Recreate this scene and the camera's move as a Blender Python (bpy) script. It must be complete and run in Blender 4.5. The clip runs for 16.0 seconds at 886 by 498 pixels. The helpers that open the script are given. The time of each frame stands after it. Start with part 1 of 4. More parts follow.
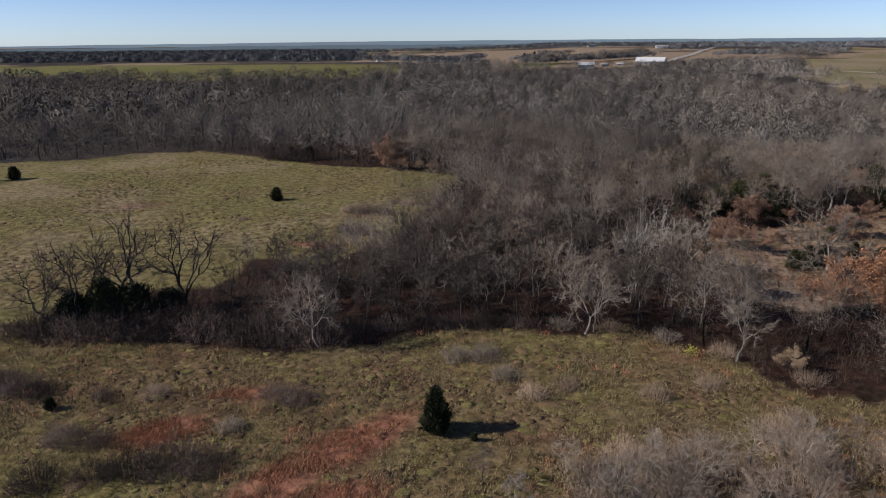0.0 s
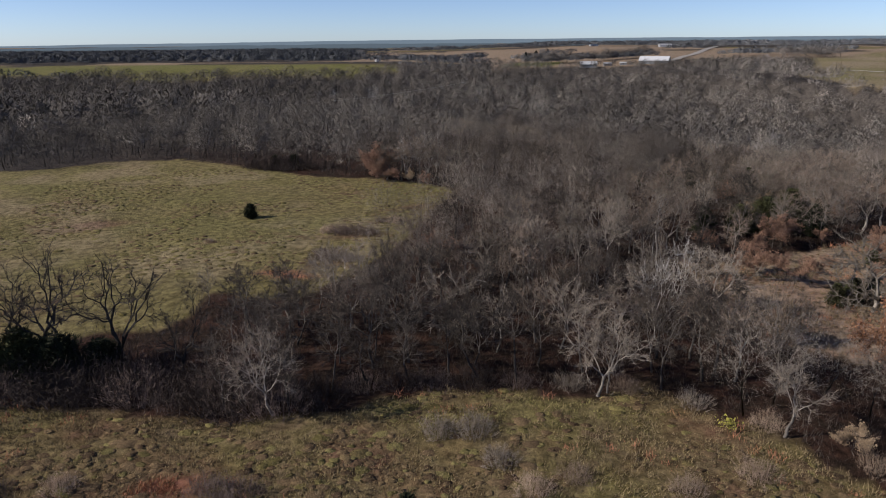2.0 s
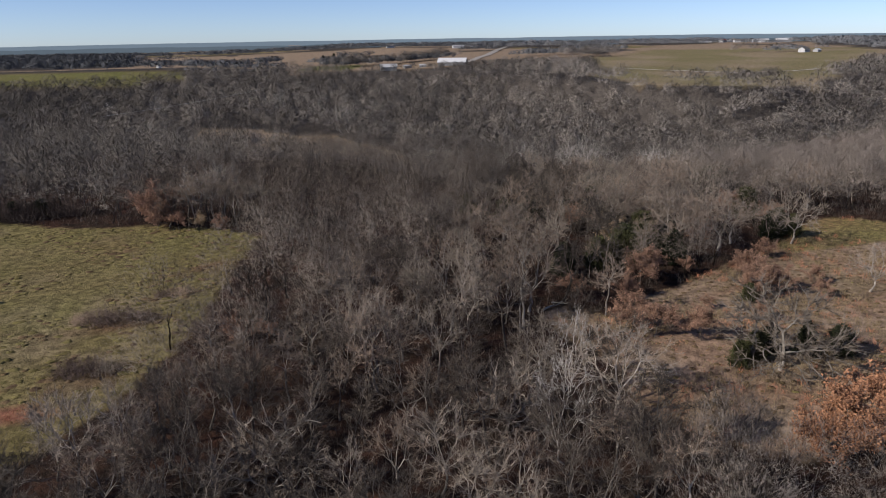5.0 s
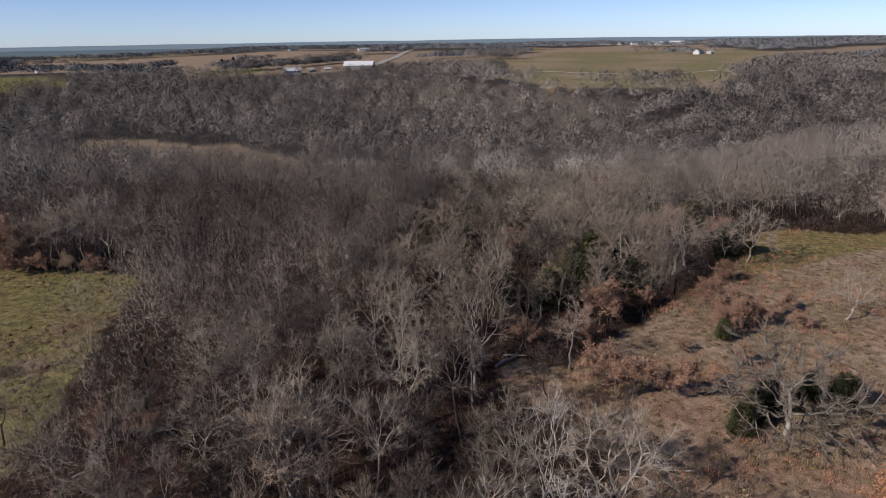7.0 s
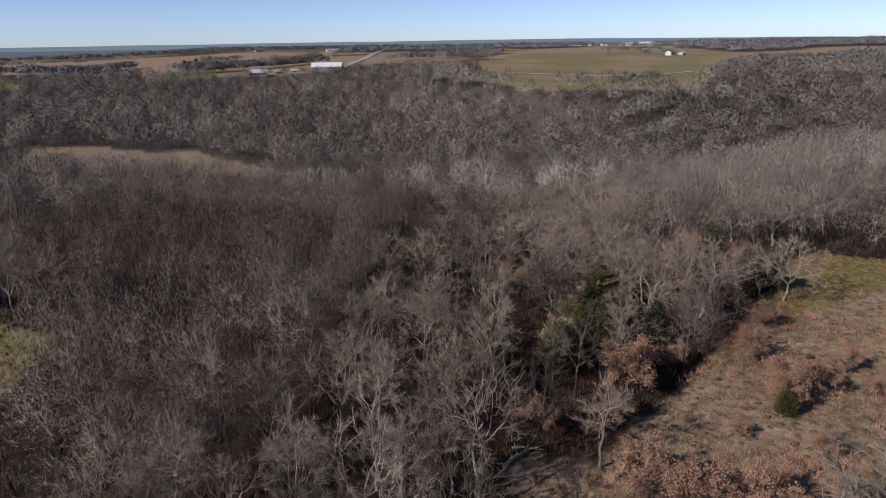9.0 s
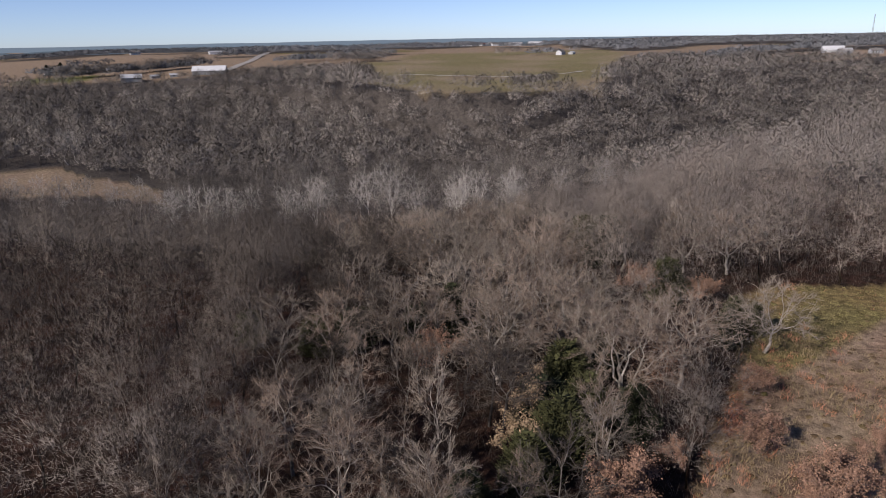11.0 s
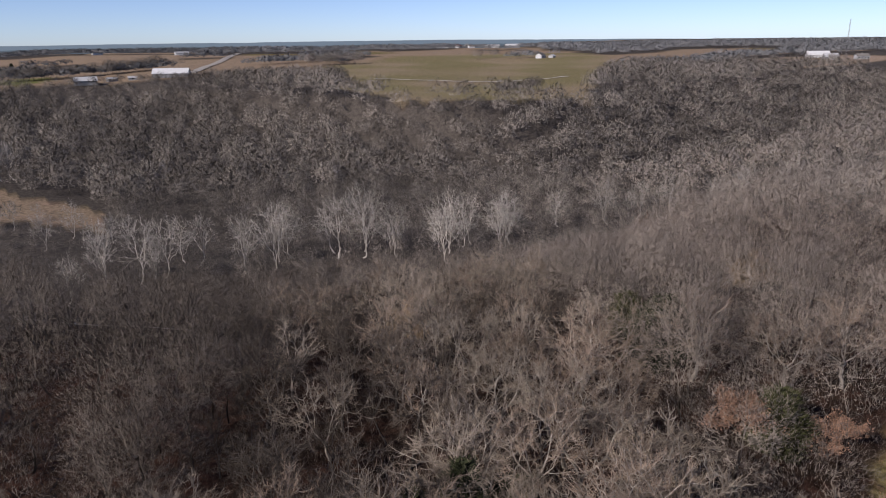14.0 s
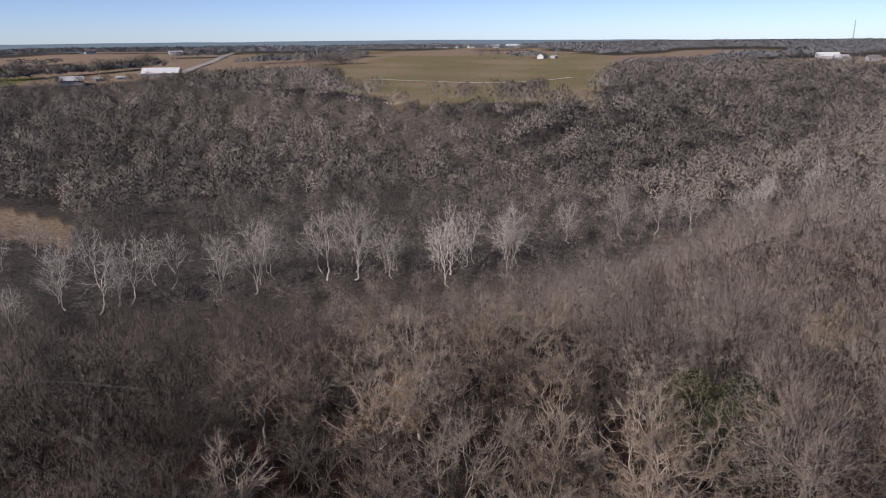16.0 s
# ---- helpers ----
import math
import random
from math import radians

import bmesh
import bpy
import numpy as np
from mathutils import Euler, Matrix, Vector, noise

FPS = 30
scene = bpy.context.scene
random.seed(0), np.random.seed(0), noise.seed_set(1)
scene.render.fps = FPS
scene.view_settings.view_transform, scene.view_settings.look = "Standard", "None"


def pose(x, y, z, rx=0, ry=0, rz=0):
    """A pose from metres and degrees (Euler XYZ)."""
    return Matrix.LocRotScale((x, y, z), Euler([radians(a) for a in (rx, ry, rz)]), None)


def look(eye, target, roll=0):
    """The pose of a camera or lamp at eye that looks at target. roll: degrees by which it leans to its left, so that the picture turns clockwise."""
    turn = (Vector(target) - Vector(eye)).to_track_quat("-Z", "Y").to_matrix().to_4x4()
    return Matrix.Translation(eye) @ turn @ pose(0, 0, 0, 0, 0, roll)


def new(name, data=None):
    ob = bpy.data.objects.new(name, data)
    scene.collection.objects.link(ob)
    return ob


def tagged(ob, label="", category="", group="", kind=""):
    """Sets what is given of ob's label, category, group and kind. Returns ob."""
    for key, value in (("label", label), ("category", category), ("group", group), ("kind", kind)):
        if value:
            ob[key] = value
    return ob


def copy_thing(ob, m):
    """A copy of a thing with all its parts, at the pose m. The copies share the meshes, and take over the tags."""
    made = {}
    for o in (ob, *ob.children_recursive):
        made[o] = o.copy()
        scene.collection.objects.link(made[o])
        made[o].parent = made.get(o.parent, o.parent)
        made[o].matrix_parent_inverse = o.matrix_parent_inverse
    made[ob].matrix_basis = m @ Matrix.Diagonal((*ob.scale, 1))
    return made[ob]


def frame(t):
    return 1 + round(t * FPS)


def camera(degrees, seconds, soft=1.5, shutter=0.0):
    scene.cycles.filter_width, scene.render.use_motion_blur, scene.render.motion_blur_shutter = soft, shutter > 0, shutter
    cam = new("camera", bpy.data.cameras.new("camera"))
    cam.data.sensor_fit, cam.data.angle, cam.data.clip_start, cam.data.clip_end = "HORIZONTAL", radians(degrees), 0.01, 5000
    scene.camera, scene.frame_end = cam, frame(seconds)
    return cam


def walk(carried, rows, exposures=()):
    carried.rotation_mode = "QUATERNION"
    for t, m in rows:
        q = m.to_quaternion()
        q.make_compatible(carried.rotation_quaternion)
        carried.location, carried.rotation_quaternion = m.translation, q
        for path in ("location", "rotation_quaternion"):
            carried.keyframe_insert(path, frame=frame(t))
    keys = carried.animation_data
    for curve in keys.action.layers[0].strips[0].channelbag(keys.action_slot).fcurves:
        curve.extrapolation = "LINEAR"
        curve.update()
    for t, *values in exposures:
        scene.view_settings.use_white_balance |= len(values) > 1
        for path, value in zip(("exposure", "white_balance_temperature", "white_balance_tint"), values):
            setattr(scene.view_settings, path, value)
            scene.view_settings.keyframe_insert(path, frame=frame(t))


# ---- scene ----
cam = camera(65.95, 16.0, soft=1.0)
ROWS = [
    (0.0, 0.00, 0.00, 32.01, 73.05, 0.26, -0.26),
    (0.5, 0.49, 3.08, 31.93, 73.02, 0.34, -0.24),
    (1.0, 1.03, 6.37, 31.97, 72.99, 0.35, -0.22),
    (1.5, 1.52, 9.98, 32.02, 72.97, 0.39, -0.17),
    (2.0, 1.89, 13.94, 32.28, 72.96, 0.36, -0.14),
    (2.5, 2.16, 18.16, 32.57, 72.94, 0.43, -1.23),
    (3.0, 2.34, 22.53, 32.79, 72.92, 0.48, -3.73),
    (3.5, 2.54, 26.98, 33.03, 72.89, 0.61, -6.74),
    (4.0, 2.64, 31.38, 33.18, 72.90, 0.70, -9.98),
    (4.5, 2.81, 35.48, 33.25, 72.92, 0.78, -12.97),
    (5.0, 3.08, 39.87, 33.45, 72.92, 0.79, -16.51),
    (7.5, 7.81, 60.31, 33.19, 73.08, 0.76, -24.58),
    (8.0, 9.37, 64.56, 33.03, 73.11, 0.73, -24.65),
    (8.5, 10.93, 68.87, 32.91, 73.12, 0.73, -24.66),
    (9.0, 12.72, 73.41, 32.96, 73.09, 0.78, -26.65),
    (9.5, 14.69, 78.05, 33.02, 73.06, 0.86, -29.00),
    (12.0, 26.90, 102.45, 33.92, 73.01, 0.95, -37.43),
    (12.5, 29.79, 107.21, 34.09, 73.05, 0.87, -37.43),
    (13.0, 32.83, 111.72, 34.32, 73.06, 0.80, -37.42),
    (13.5, 35.88, 116.06, 34.58, 73.03, 0.79, -37.44),
    (14.0, 38.81, 120.33, 34.69, 73.03, 0.69, -37.48),
    (14.5, 41.83, 124.63, 34.76, 73.01, 0.56, -37.49),
    (15.0, 44.95, 128.92, 34.69, 73.03, 0.55, -37.51),
    (15.5, 48.08, 133.17, 34.51, 73.04, 0.51, -37.52),
    (16.0, 51.23, 137.42, 34.20, 73.04, 0.50, -37.55),
]
walk(cam, [(t, pose(x, y, z, rx, ry, rz)) for t, x, y, z, rx, ry, rz in ROWS], [(0.0, 0.2, 6720, 12.0), (5.0, 0.2, 6720, 12.5), (8.0, 0.2, 6730, 16.0), (16.0, 0.2, 6730, 17.0)])

# ---- world, sun and light ----
SUN_AZ, SUN_EL = 263.0, 31.0     # compass-like: degrees clockwise from +y
world = bpy.data.worlds.new("world")
scene.world = world
world.use_nodes = True
_wn = world.node_tree.nodes
_sky = _wn.new("ShaderNodeTexSky")
_sky.sky_type = "NISHITA"
_sky.sun_disc = False
_sky.sun_elevation = radians(SUN_EL)
_sky.sun_rotation = radians(SUN_AZ)
_sky.altitude = 250
_sky.air_density, _sky.dust_density, _sky.ozone_density = 0.6, 0.22, 1.8
_bg = _wn["Background"]
_bg.inputs["Strength"].default_value = 0.09
_tint = _wn.new("ShaderNodeMix")
_tint.data_type, _tint.blend_type = "RGBA", "MULTIPLY"
_tint.inputs[0].default_value, _tint.inputs[7].default_value = 1.0, (0.89, 0.985, 1.22, 1)
world.node_tree.links.new(_sky.outputs[0], _tint.inputs[6])
world.node_tree.links.new(_tint.outputs[2], _bg.inputs["Color"])
sun_data = bpy.data.lights.new("sun", "SUN")
sun_data.energy, sun_data.angle, sun_data.color = 5.0, radians(0.5), (1.0, 0.95, 0.88)
sun = new("sun", sun_data)
_sd = Vector((math.sin(radians(SUN_AZ)) * math.cos(radians(SUN_EL)), math.cos(radians(SUN_AZ)) * math.cos(radians(SUN_EL)), math.sin(radians(SUN_EL))))
sun.matrix_world = look(_sd * 200, (0, 0, 0))


# ---- materials ----
class Mat:
    """A small builder for node materials."""

    def __init__(self, name, rough=0.9, spec=0.2):
        self.m = bpy.data.materials.new(name)
        self.m.use_nodes = True
        self.t = self.m.node_tree
        self.b = self.t.nodes["Principled BSDF"]
        self.b.inputs["Roughness"].default_value = rough
        self.b.inputs["Specular IOR Level"].default_value = spec

    def node(self, kind, **values):
        n = self.t.nodes.new(kind)
        for k, v in values.items():
            n.inputs[k.replace("_", " ")].default_value = v
        return n

    def link(self, a, b):
        self.t.links.new(a, b)

    def pos(self):
        return self.node("ShaderNodeNewGeometry").outputs["Position"]

    def noise(self, scale, detail=4.0, rough=0.6, vec=None):
        n = self.node("ShaderNodeTexNoise", Scale=scale, Detail=detail, Roughness=rough)
        self.link(vec or self.pos(), n.inputs["Vector"])
        return n.outputs["Fac"]

    def ramp(self, fac, stops):
        n = self.node("ShaderNodeValToRGB")
        el = n.color_ramp.elements
        while len(el) < len(stops):
            el.new(0.5)
        for e, (p, c) in zip(el, stops):
            e.position, e.color = p, (*c, 1)
        self.link(fac, n.inputs["Fac"])
        return n.outputs["Color"]

    def mix(self, fac, a, b, mode="MIX"):
        n = self.t.nodes.new("ShaderNodeMix")
        n.data_type, n.blend_type = "RGBA", mode
        for v, i in ((fac, 0), (a, 6), (b, 7)):
            if isinstance(v, tuple):
                n.inputs[i].default_value = (*v, 1)
            elif isinstance(v, (int, float)):
                n.inputs[i].default_value = v
            else:
                self.link(v, n.inputs[i])
        return n.outputs[2]

    def math(self, op, a, b=0.0, clamp=False):
        n = self.t.nodes.new("ShaderNodeMath")
        n.operation, n.use_clamp = op, clamp
        for v, i in ((a, 0), (b, 1)):
            if isinstance(v, (int, float)):
                n.inputs[i].default_value = v
            else:
                self.link(v, n.inputs[i])
        return n.outputs[0]

    def attr(self, name):
        n = self.t.nodes.new("ShaderNodeAttribute")
        n.attribute_name = name
        return n

    def color(self, c):
        self.link(c, self.b.inputs["Base Color"])

    def bump(self, fac, strength, distance):
        n = self.node("ShaderNodeBump", Strength=strength, Distance=distance)
        self.link(fac, n.inputs["Height"])
        self.link(n.outputs["Normal"], self.b.inputs["Normal"])


def plain(name, stops, scale=3.0, rough=0.9, spec=0.2, per="object", bump=0.0):
    """A mottled surface whose tone also differs from object to object, or from piece to piece."""
    m = Mat(name, rough, spec)
    base = m.ramp(m.noise(scale, 5.0), stops)
    if per == "object":
        r = m.node("ShaderNodeObjectInfo").outputs["Random"]
    else:
        r = m.node("ShaderNodeNewGeometry").outputs["Random Per Island"]
    f = m.math("MULTIPLY_ADD", r, 0.7)
    f.node.inputs[2].default_value = 0.65
    c = m.node("ShaderNodeCombineColor")
    for i in range(3):
        m.link(f, c.inputs[i])
    m.color(m.mix(1.0, base, c.outputs[0], "MULTIPLY"))
    if bump:
        m.bump(m.noise(scale * 6, 4.0), 0.6, bump)
    return m.m


bark_grey = plain("bark_grey", [(0.3, (0.055, 0.047, 0.04)), (0.7, (0.14, 0.125, 0.11))], 3, bump=0.02)
bark_dark = plain("bark_dark", [(0.3, (0.022, 0.019, 0.017)), (0.7, (0.06, 0.052, 0.047))], 6, bump=0.02)
bark_pale = plain("bark_pale", [(0.35, (0.23, 0.208, 0.187)), (0.65, (0.47, 0.44, 0.40))], 1.0, bump=0.01)
bark_limb = plain("bark_limb", [(0.3, (0.13, 0.114, 0.098)), (0.7, (0.31, 0.277, 0.24))], 2.0)
bark_oak = plain("bark_oak", [(0.3, (0.145, 0.127, 0.109)), (0.7, (0.31, 0.279, 0.244))], 2.0)
bark_dead = plain("bark_dead", [(0.3, (0.13, 0.118, 0.105)), (0.7, (0.30, 0.28, 0.25))], 3, bump=0.01)
twig_grey = plain("twig_grey", [(0.3, (0.145, 0.117, 0.092)), (0.7, (0.25, 0.208, 0.168))], 1.0)
twig_brown = plain("twig_brown", [(0.3, (0.14, 0.103, 0.078)), (0.7, (0.24, 0.182, 0.141))], 1.0)
twig_dark = plain("twig_dark", [(0.3, (0.034, 0.024, 0.020)), (0.7, (0.075, 0.056, 0.048))], 1.0)
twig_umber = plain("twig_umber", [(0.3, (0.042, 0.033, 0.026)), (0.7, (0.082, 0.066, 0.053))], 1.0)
twig_pale = plain("twig_pale", [(0.3, (0.21, 0.19, 0.17)), (0.7, (0.34, 0.315, 0.285))], 1.0)
twig_mauve = plain("twig_mauve", [(0.3, (0.085, 0.060, 0.050)), (0.7, (0.15, 0.112, 0.096))], 1.0)
twig_russet = plain("twig_russet", [(0.3, (0.20, 0.145, 0.105)), (0.7, (0.34, 0.255, 0.19))], 1.0)
leaf_rust = plain("leaf_rust", [(0.3, (0.15, 0.088, 0.06)), (0.7, (0.33, 0.20, 0.14))], 1.2, per="island")
leaf_amber = plain("leaf_amber", [(0.3, (0.18, 0.088, 0.05)), (0.7, (0.37, 0.19, 0.108))], 1.2, per="island")
leaf_tan = plain("leaf_tan", [(0.3, (0.20, 0.14, 0.09)), (0.7, (0.33, 0.245, 0.16))], 1.2, per="island")
leaf_yellow = plain("leaf_yellow", [(0.3, (0.24, 0.225, 0.045)), (0.7, (0.36, 0.34, 0.08))], 1.2, per="island")
cedar_green = plain("cedar_green", [(0.3, (0.012, 0.015, 0.007)), (0.7, (0.034, 0.039, 0.018))], 2.0, per="island")
cedar_olive = plain("cedar_olive", [(0.3, (0.030, 0.032, 0.013)), (0.7, (0.062, 0.064, 0.026))], 2.0, per="island")


def woods_material(name, dark, light):
    """Bark and twigs of joined woods; each tree carries a tone of its own."""
    m = Mat(name)
    tone = m.attr("tone")
    base = m.ramp(tone.outputs["Fac"], [(0.0, dark), (0.75, light), (0.9, (0.25, 0.14, 0.09)), (1.0, (0.42, 0.39, 0.35))])
    r = m.node("ShaderNodeNewGeometry").outputs["Random Per Island"]
    f = m.math("MULTIPLY_ADD", r, 0.2)
    f.node.inputs[2].default_value = 0.9
    c = m.node("ShaderNodeCombineColor")
    for i in range(3):
        m.link(f, c.inputs[i])
    c = m.mix(1.0, base, c.outputs[0], "MULTIPLY")
    web = m.noise(0.5, 5.0, 0.7)
    m.color(m.mix(1.0, c, m.ramp(web, [(0.36, (0.75, 0.73, 0.72)), (0.62, (1.15, 1.15, 1.15))]), "MULTIPLY"))
    return m.m


woods_twigs = woods_material("woods_twigs", (0.042, 0.034, 0.028), (0.305, 0.262, 0.226))
valley_twigs = woods_material("valley_twigs", (0.075, 0.068, 0.062), (0.285, 0.256, 0.228))
# cool bluish grey: the haze of distance is put into this base colour
distant_hazed_twigs = woods_material("distant_hazed_twigs", (0.06, 0.065, 0.072), (0.18, 0.184, 0.192))


def ground_material():
    m = Mat("ground_cover", 1.0, 0.05)
    cov = m.attr("cover")
    sep = m.node("ShaderNodeSeparateColor")
    m.link(cov.outputs["Color"], sep.inputs[0])
    fine, mid, big = m.noise(1.6, 8.0, 0.75), m.noise(0.22, 5.0, 0.65), m.noise(0.035, 4.0, 0.6)
    # rough weedy grass: straw, olive and brown
    weedy = m.mix(m.ramp(mid, [(0.35, (0, 0, 0)), (0.65, (1, 1, 1))]), m.ramp(fine, [(0.3, (0.065, 0.045, 0.026)), (0.7, (0.225, 0.165, 0.095))]), m.ramp(fine, [(0.3, (0.065, 0.055, 0.021)), (0.7, (0.23, 0.193, 0.075))]))
    drift = m.ramp(m.noise(0.11, 4.0, 0.6), [(0.47, (0, 0, 0)), (0.66, (1, 1, 1))])
    weedy = m.mix(drift, weedy, m.ramp(fine, [(0.3, (0.075, 0.04, 0.024)), (0.7, (0.21, 0.13, 0.082))]))
    green = m.mix(m.ramp(big, [(0.35, (0, 0, 0)), (0.65, (1, 1, 1))]), m.ramp(fine, [(0.3, (0.085, 0.078, 0.028)), (0.7, (0.20, 0.18, 0.07))]), m.ramp(fine, [(0.3, (0.11, 0.085, 0.038)), (0.7, (0.25, 0.205, 0.10))]))
    rust = m.ramp(fine, [(0.3, (0.14, 0.06, 0.04)), (0.7, (0.35, 0.165, 0.108))])
    # litter darkened to stand in for deep shade under the trees
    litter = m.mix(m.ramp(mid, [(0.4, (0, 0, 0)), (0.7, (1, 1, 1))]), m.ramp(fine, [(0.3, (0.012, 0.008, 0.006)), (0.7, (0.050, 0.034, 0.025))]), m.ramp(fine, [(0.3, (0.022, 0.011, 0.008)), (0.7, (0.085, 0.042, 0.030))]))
    # "dry" is only the share of paler litter, so far gaps aren't black
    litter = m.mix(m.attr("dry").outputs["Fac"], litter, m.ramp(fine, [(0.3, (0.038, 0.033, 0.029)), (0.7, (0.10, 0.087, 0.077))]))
    green = m.mix(m.attr("lush").outputs["Fac"], green, m.ramp(fine, [(0.3, (0.075, 0.10, 0.025)), (0.7, (0.14, 0.17, 0.05))]))
    straw = m.ramp(fine, [(0.3, (0.19, 0.136, 0.097)), (0.7, (0.385, 0.29, 0.215))])
    c = m.mix(sep.outputs[0], weedy, green)
    c = m.mix(cov.outputs["Alpha"], c, straw)
    c = m.mix(sep.outputs[1], c, rust)
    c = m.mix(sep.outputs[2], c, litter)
    lump = m.ramp(m.noise(0.75, 3.0, 0.55), [(0.36, (0.6, 0.6, 0.6)), (0.6, (1.12, 1.12, 1.12))])
    c = m.mix(1.0, c, lump, "MULTIPLY")
    m.color(c)
    m.bump(m.math("ADD", m.math("MULTIPLY", fine, 0.5), mid), 1.0, 0.5)
    return m.m


ground_cover = ground_material()


# ---- the lie of the land ----
def smooth(a, b, x):
    u = np.clip((x - a) / (b - a), 0, 1)
    return u * u * (3 - 2 * u)


def vnoise(x, y, size, seed=0):
    """Value noise from -1 to 1 over the plan, with cells of the given size."""
    x, y = np.asarray(x, float) / size, np.asarray(y, float) / size
    ix, iy = np.floor(x), np.floor(y)
    fx, fy = x - ix, y - iy
    fx, fy = fx * fx * (3 - 2 * fx), fy * fy * (3 - 2 * fy)

    def val(a, b):
        s = np.sin(a * 127.1 + b * 311.7 + seed * 74.7) * 43758.5453
        return (s - np.floor(s)) * 2 - 1

    return (val(ix, iy) * (1 - fx) + val(ix + 1, iy) * fx) * (1 - fy) + (val(ix, iy + 1) * (1 - fx) + val(ix + 1, iy + 1) * fx) * fy


def creek(x):
    """The y of the valley's bottom line."""
    e, w = np.clip(x - 80, 0, 220), np.clip(80 - x, 0, 180)
    return 330 + 0.6 * w - 0.62 * e + 0.0009 * e * e + 15 * smooth(130, 220, x)


def land(x, y):
    """Height of the ground."""
    x, y = np.asarray(x, float), np.asarray(y, float)
    v, d = y - creek(x), np.hypot(x, y)
    west = 1 - smooth(170, 270, x)
    z = 1.2 * smooth(60, 130, y) * (1 - smooth(-10, 60, x))
    deep = 19 + 4 * smooth(-20, 50, x) + 4 * smooth(50, 110, x)
    brow = -140 - 35 * smooth(20, 70, x) + 25 * smooth(85, 115, x) + 50 * smooth(120, 190, x)
    z = z - (deep + z) * smooth(0, 1, (v - brow) / (-32 - brow))
    lo, hi = 45 + 80 * west, 135 + west * (195 + 140 * smooth(-150, 50, x))
    z = z + (deep + 4 - 3 * west) * np.clip((v - lo) / (hi - lo), 0, 1) ** 1.5
    z = z + 5 * smooth(660, 790, y) * (1 - smooth(820, 1000, y)) * (1 - smooth(-60, 20, x))
    fall = 1 - 0.85 * smooth(1450, 2300, d) * (1 - smooth(0.8, 1.3, x / np.maximum(np.abs(y), 1)))
    z = z + (5 + 17 * smooth(-250, 300, x)) * (1 - np.exp(-np.maximum(0, d - 700) / 700)) * fall
    return z + 0.25 * vnoise(x, y, 9, 1) + 0.10 * vnoise(x, y, 2.7, 2) + smooth(200, 900, d) * 1.5 * vnoise(x, y, 120, 3)


def inside(poly, x, y):
    hit = np.zeros(np.shape(x), bool)
    for (x0, y0), (x1, y1) in zip(poly, poly[1:] + poly[:1]):
        if y0 != y1:
            hit ^= ((y0 > y) != (y1 > y)) & (x < (x1 - x0) * (y - y0) / (y1 - y0) + x0)
    return hit


LEFT_FIELD = [(-400, 60), (-50, 74), (-45, 84), (-30, 86), (-28, 97), (-16, 97), (-11, 104), (-5, 122), (-2, 137), (3, 157), (-13, 171), (-43, 186), (-70, 201), (-100, 190), (-118, 180), (-400, 195)]
NEAR_FIELD = [(-400, -300), (400, -300), (400, 20), (60, 50), (41, 56), (33, 58), (30, 65), (21, 72), (-5, 72), (-11, 68), (-19, 67), (-37, 70), (-50, 73), (-400, 60)]
OPENING = [(36, 110), (39, 114), (44, 110), (54, 115), (66, 121), (76, 124), (86, 128), (94, 136), (106, 137), (130, 128), (170, 115), (170, 95), (110, 88), (90, 92), (64, 84), (52, 79), (44, 78), (38, 84), (36, 92), (38, 97)]
CREEK_FIELD = [(-28, 425), (-26, 490), (10, 492), (42, 478), (53, 474), (60, 440), (87, 400), (80, 362), (50, 392), (20, 415)]
WEST_PASTURE = [(-900, 715), (-454, 725), (-275, 712), (-174, 722), (-82, 738), (-12, 775), (-60, 800), (-183, 790), (-327, 800), (-465, 790), (-900, 800)]
EAST_PASTURE = [(264, 785), (324, 700), (330, 640), (285, 545), (256, 490), (246, 440), (272, 405), (302, 378), (340, 385), (400, 430), (465, 475), (578, 542), (693, 634), (823, 820), (747, 890), (597, 935), (490, 865), (367, 775)]
HOUSE_PASTURE = [(66, 800), (128, 790), (160, 872), (150, 900), (85, 890)]
STRAW_FIELD = [(709, 521), (646, 460), (664, 428), (804, 405), (920, 410), (910, 500), (777, 545)]
FARMYARD = [(120, 765), (262, 735), (300, 800), (240, 880), (150, 880)]


TRACK = [(47, 110.5), (54, 113.5), (66, 117), (76, 117.5), (84, 113.5), (100, 106)]


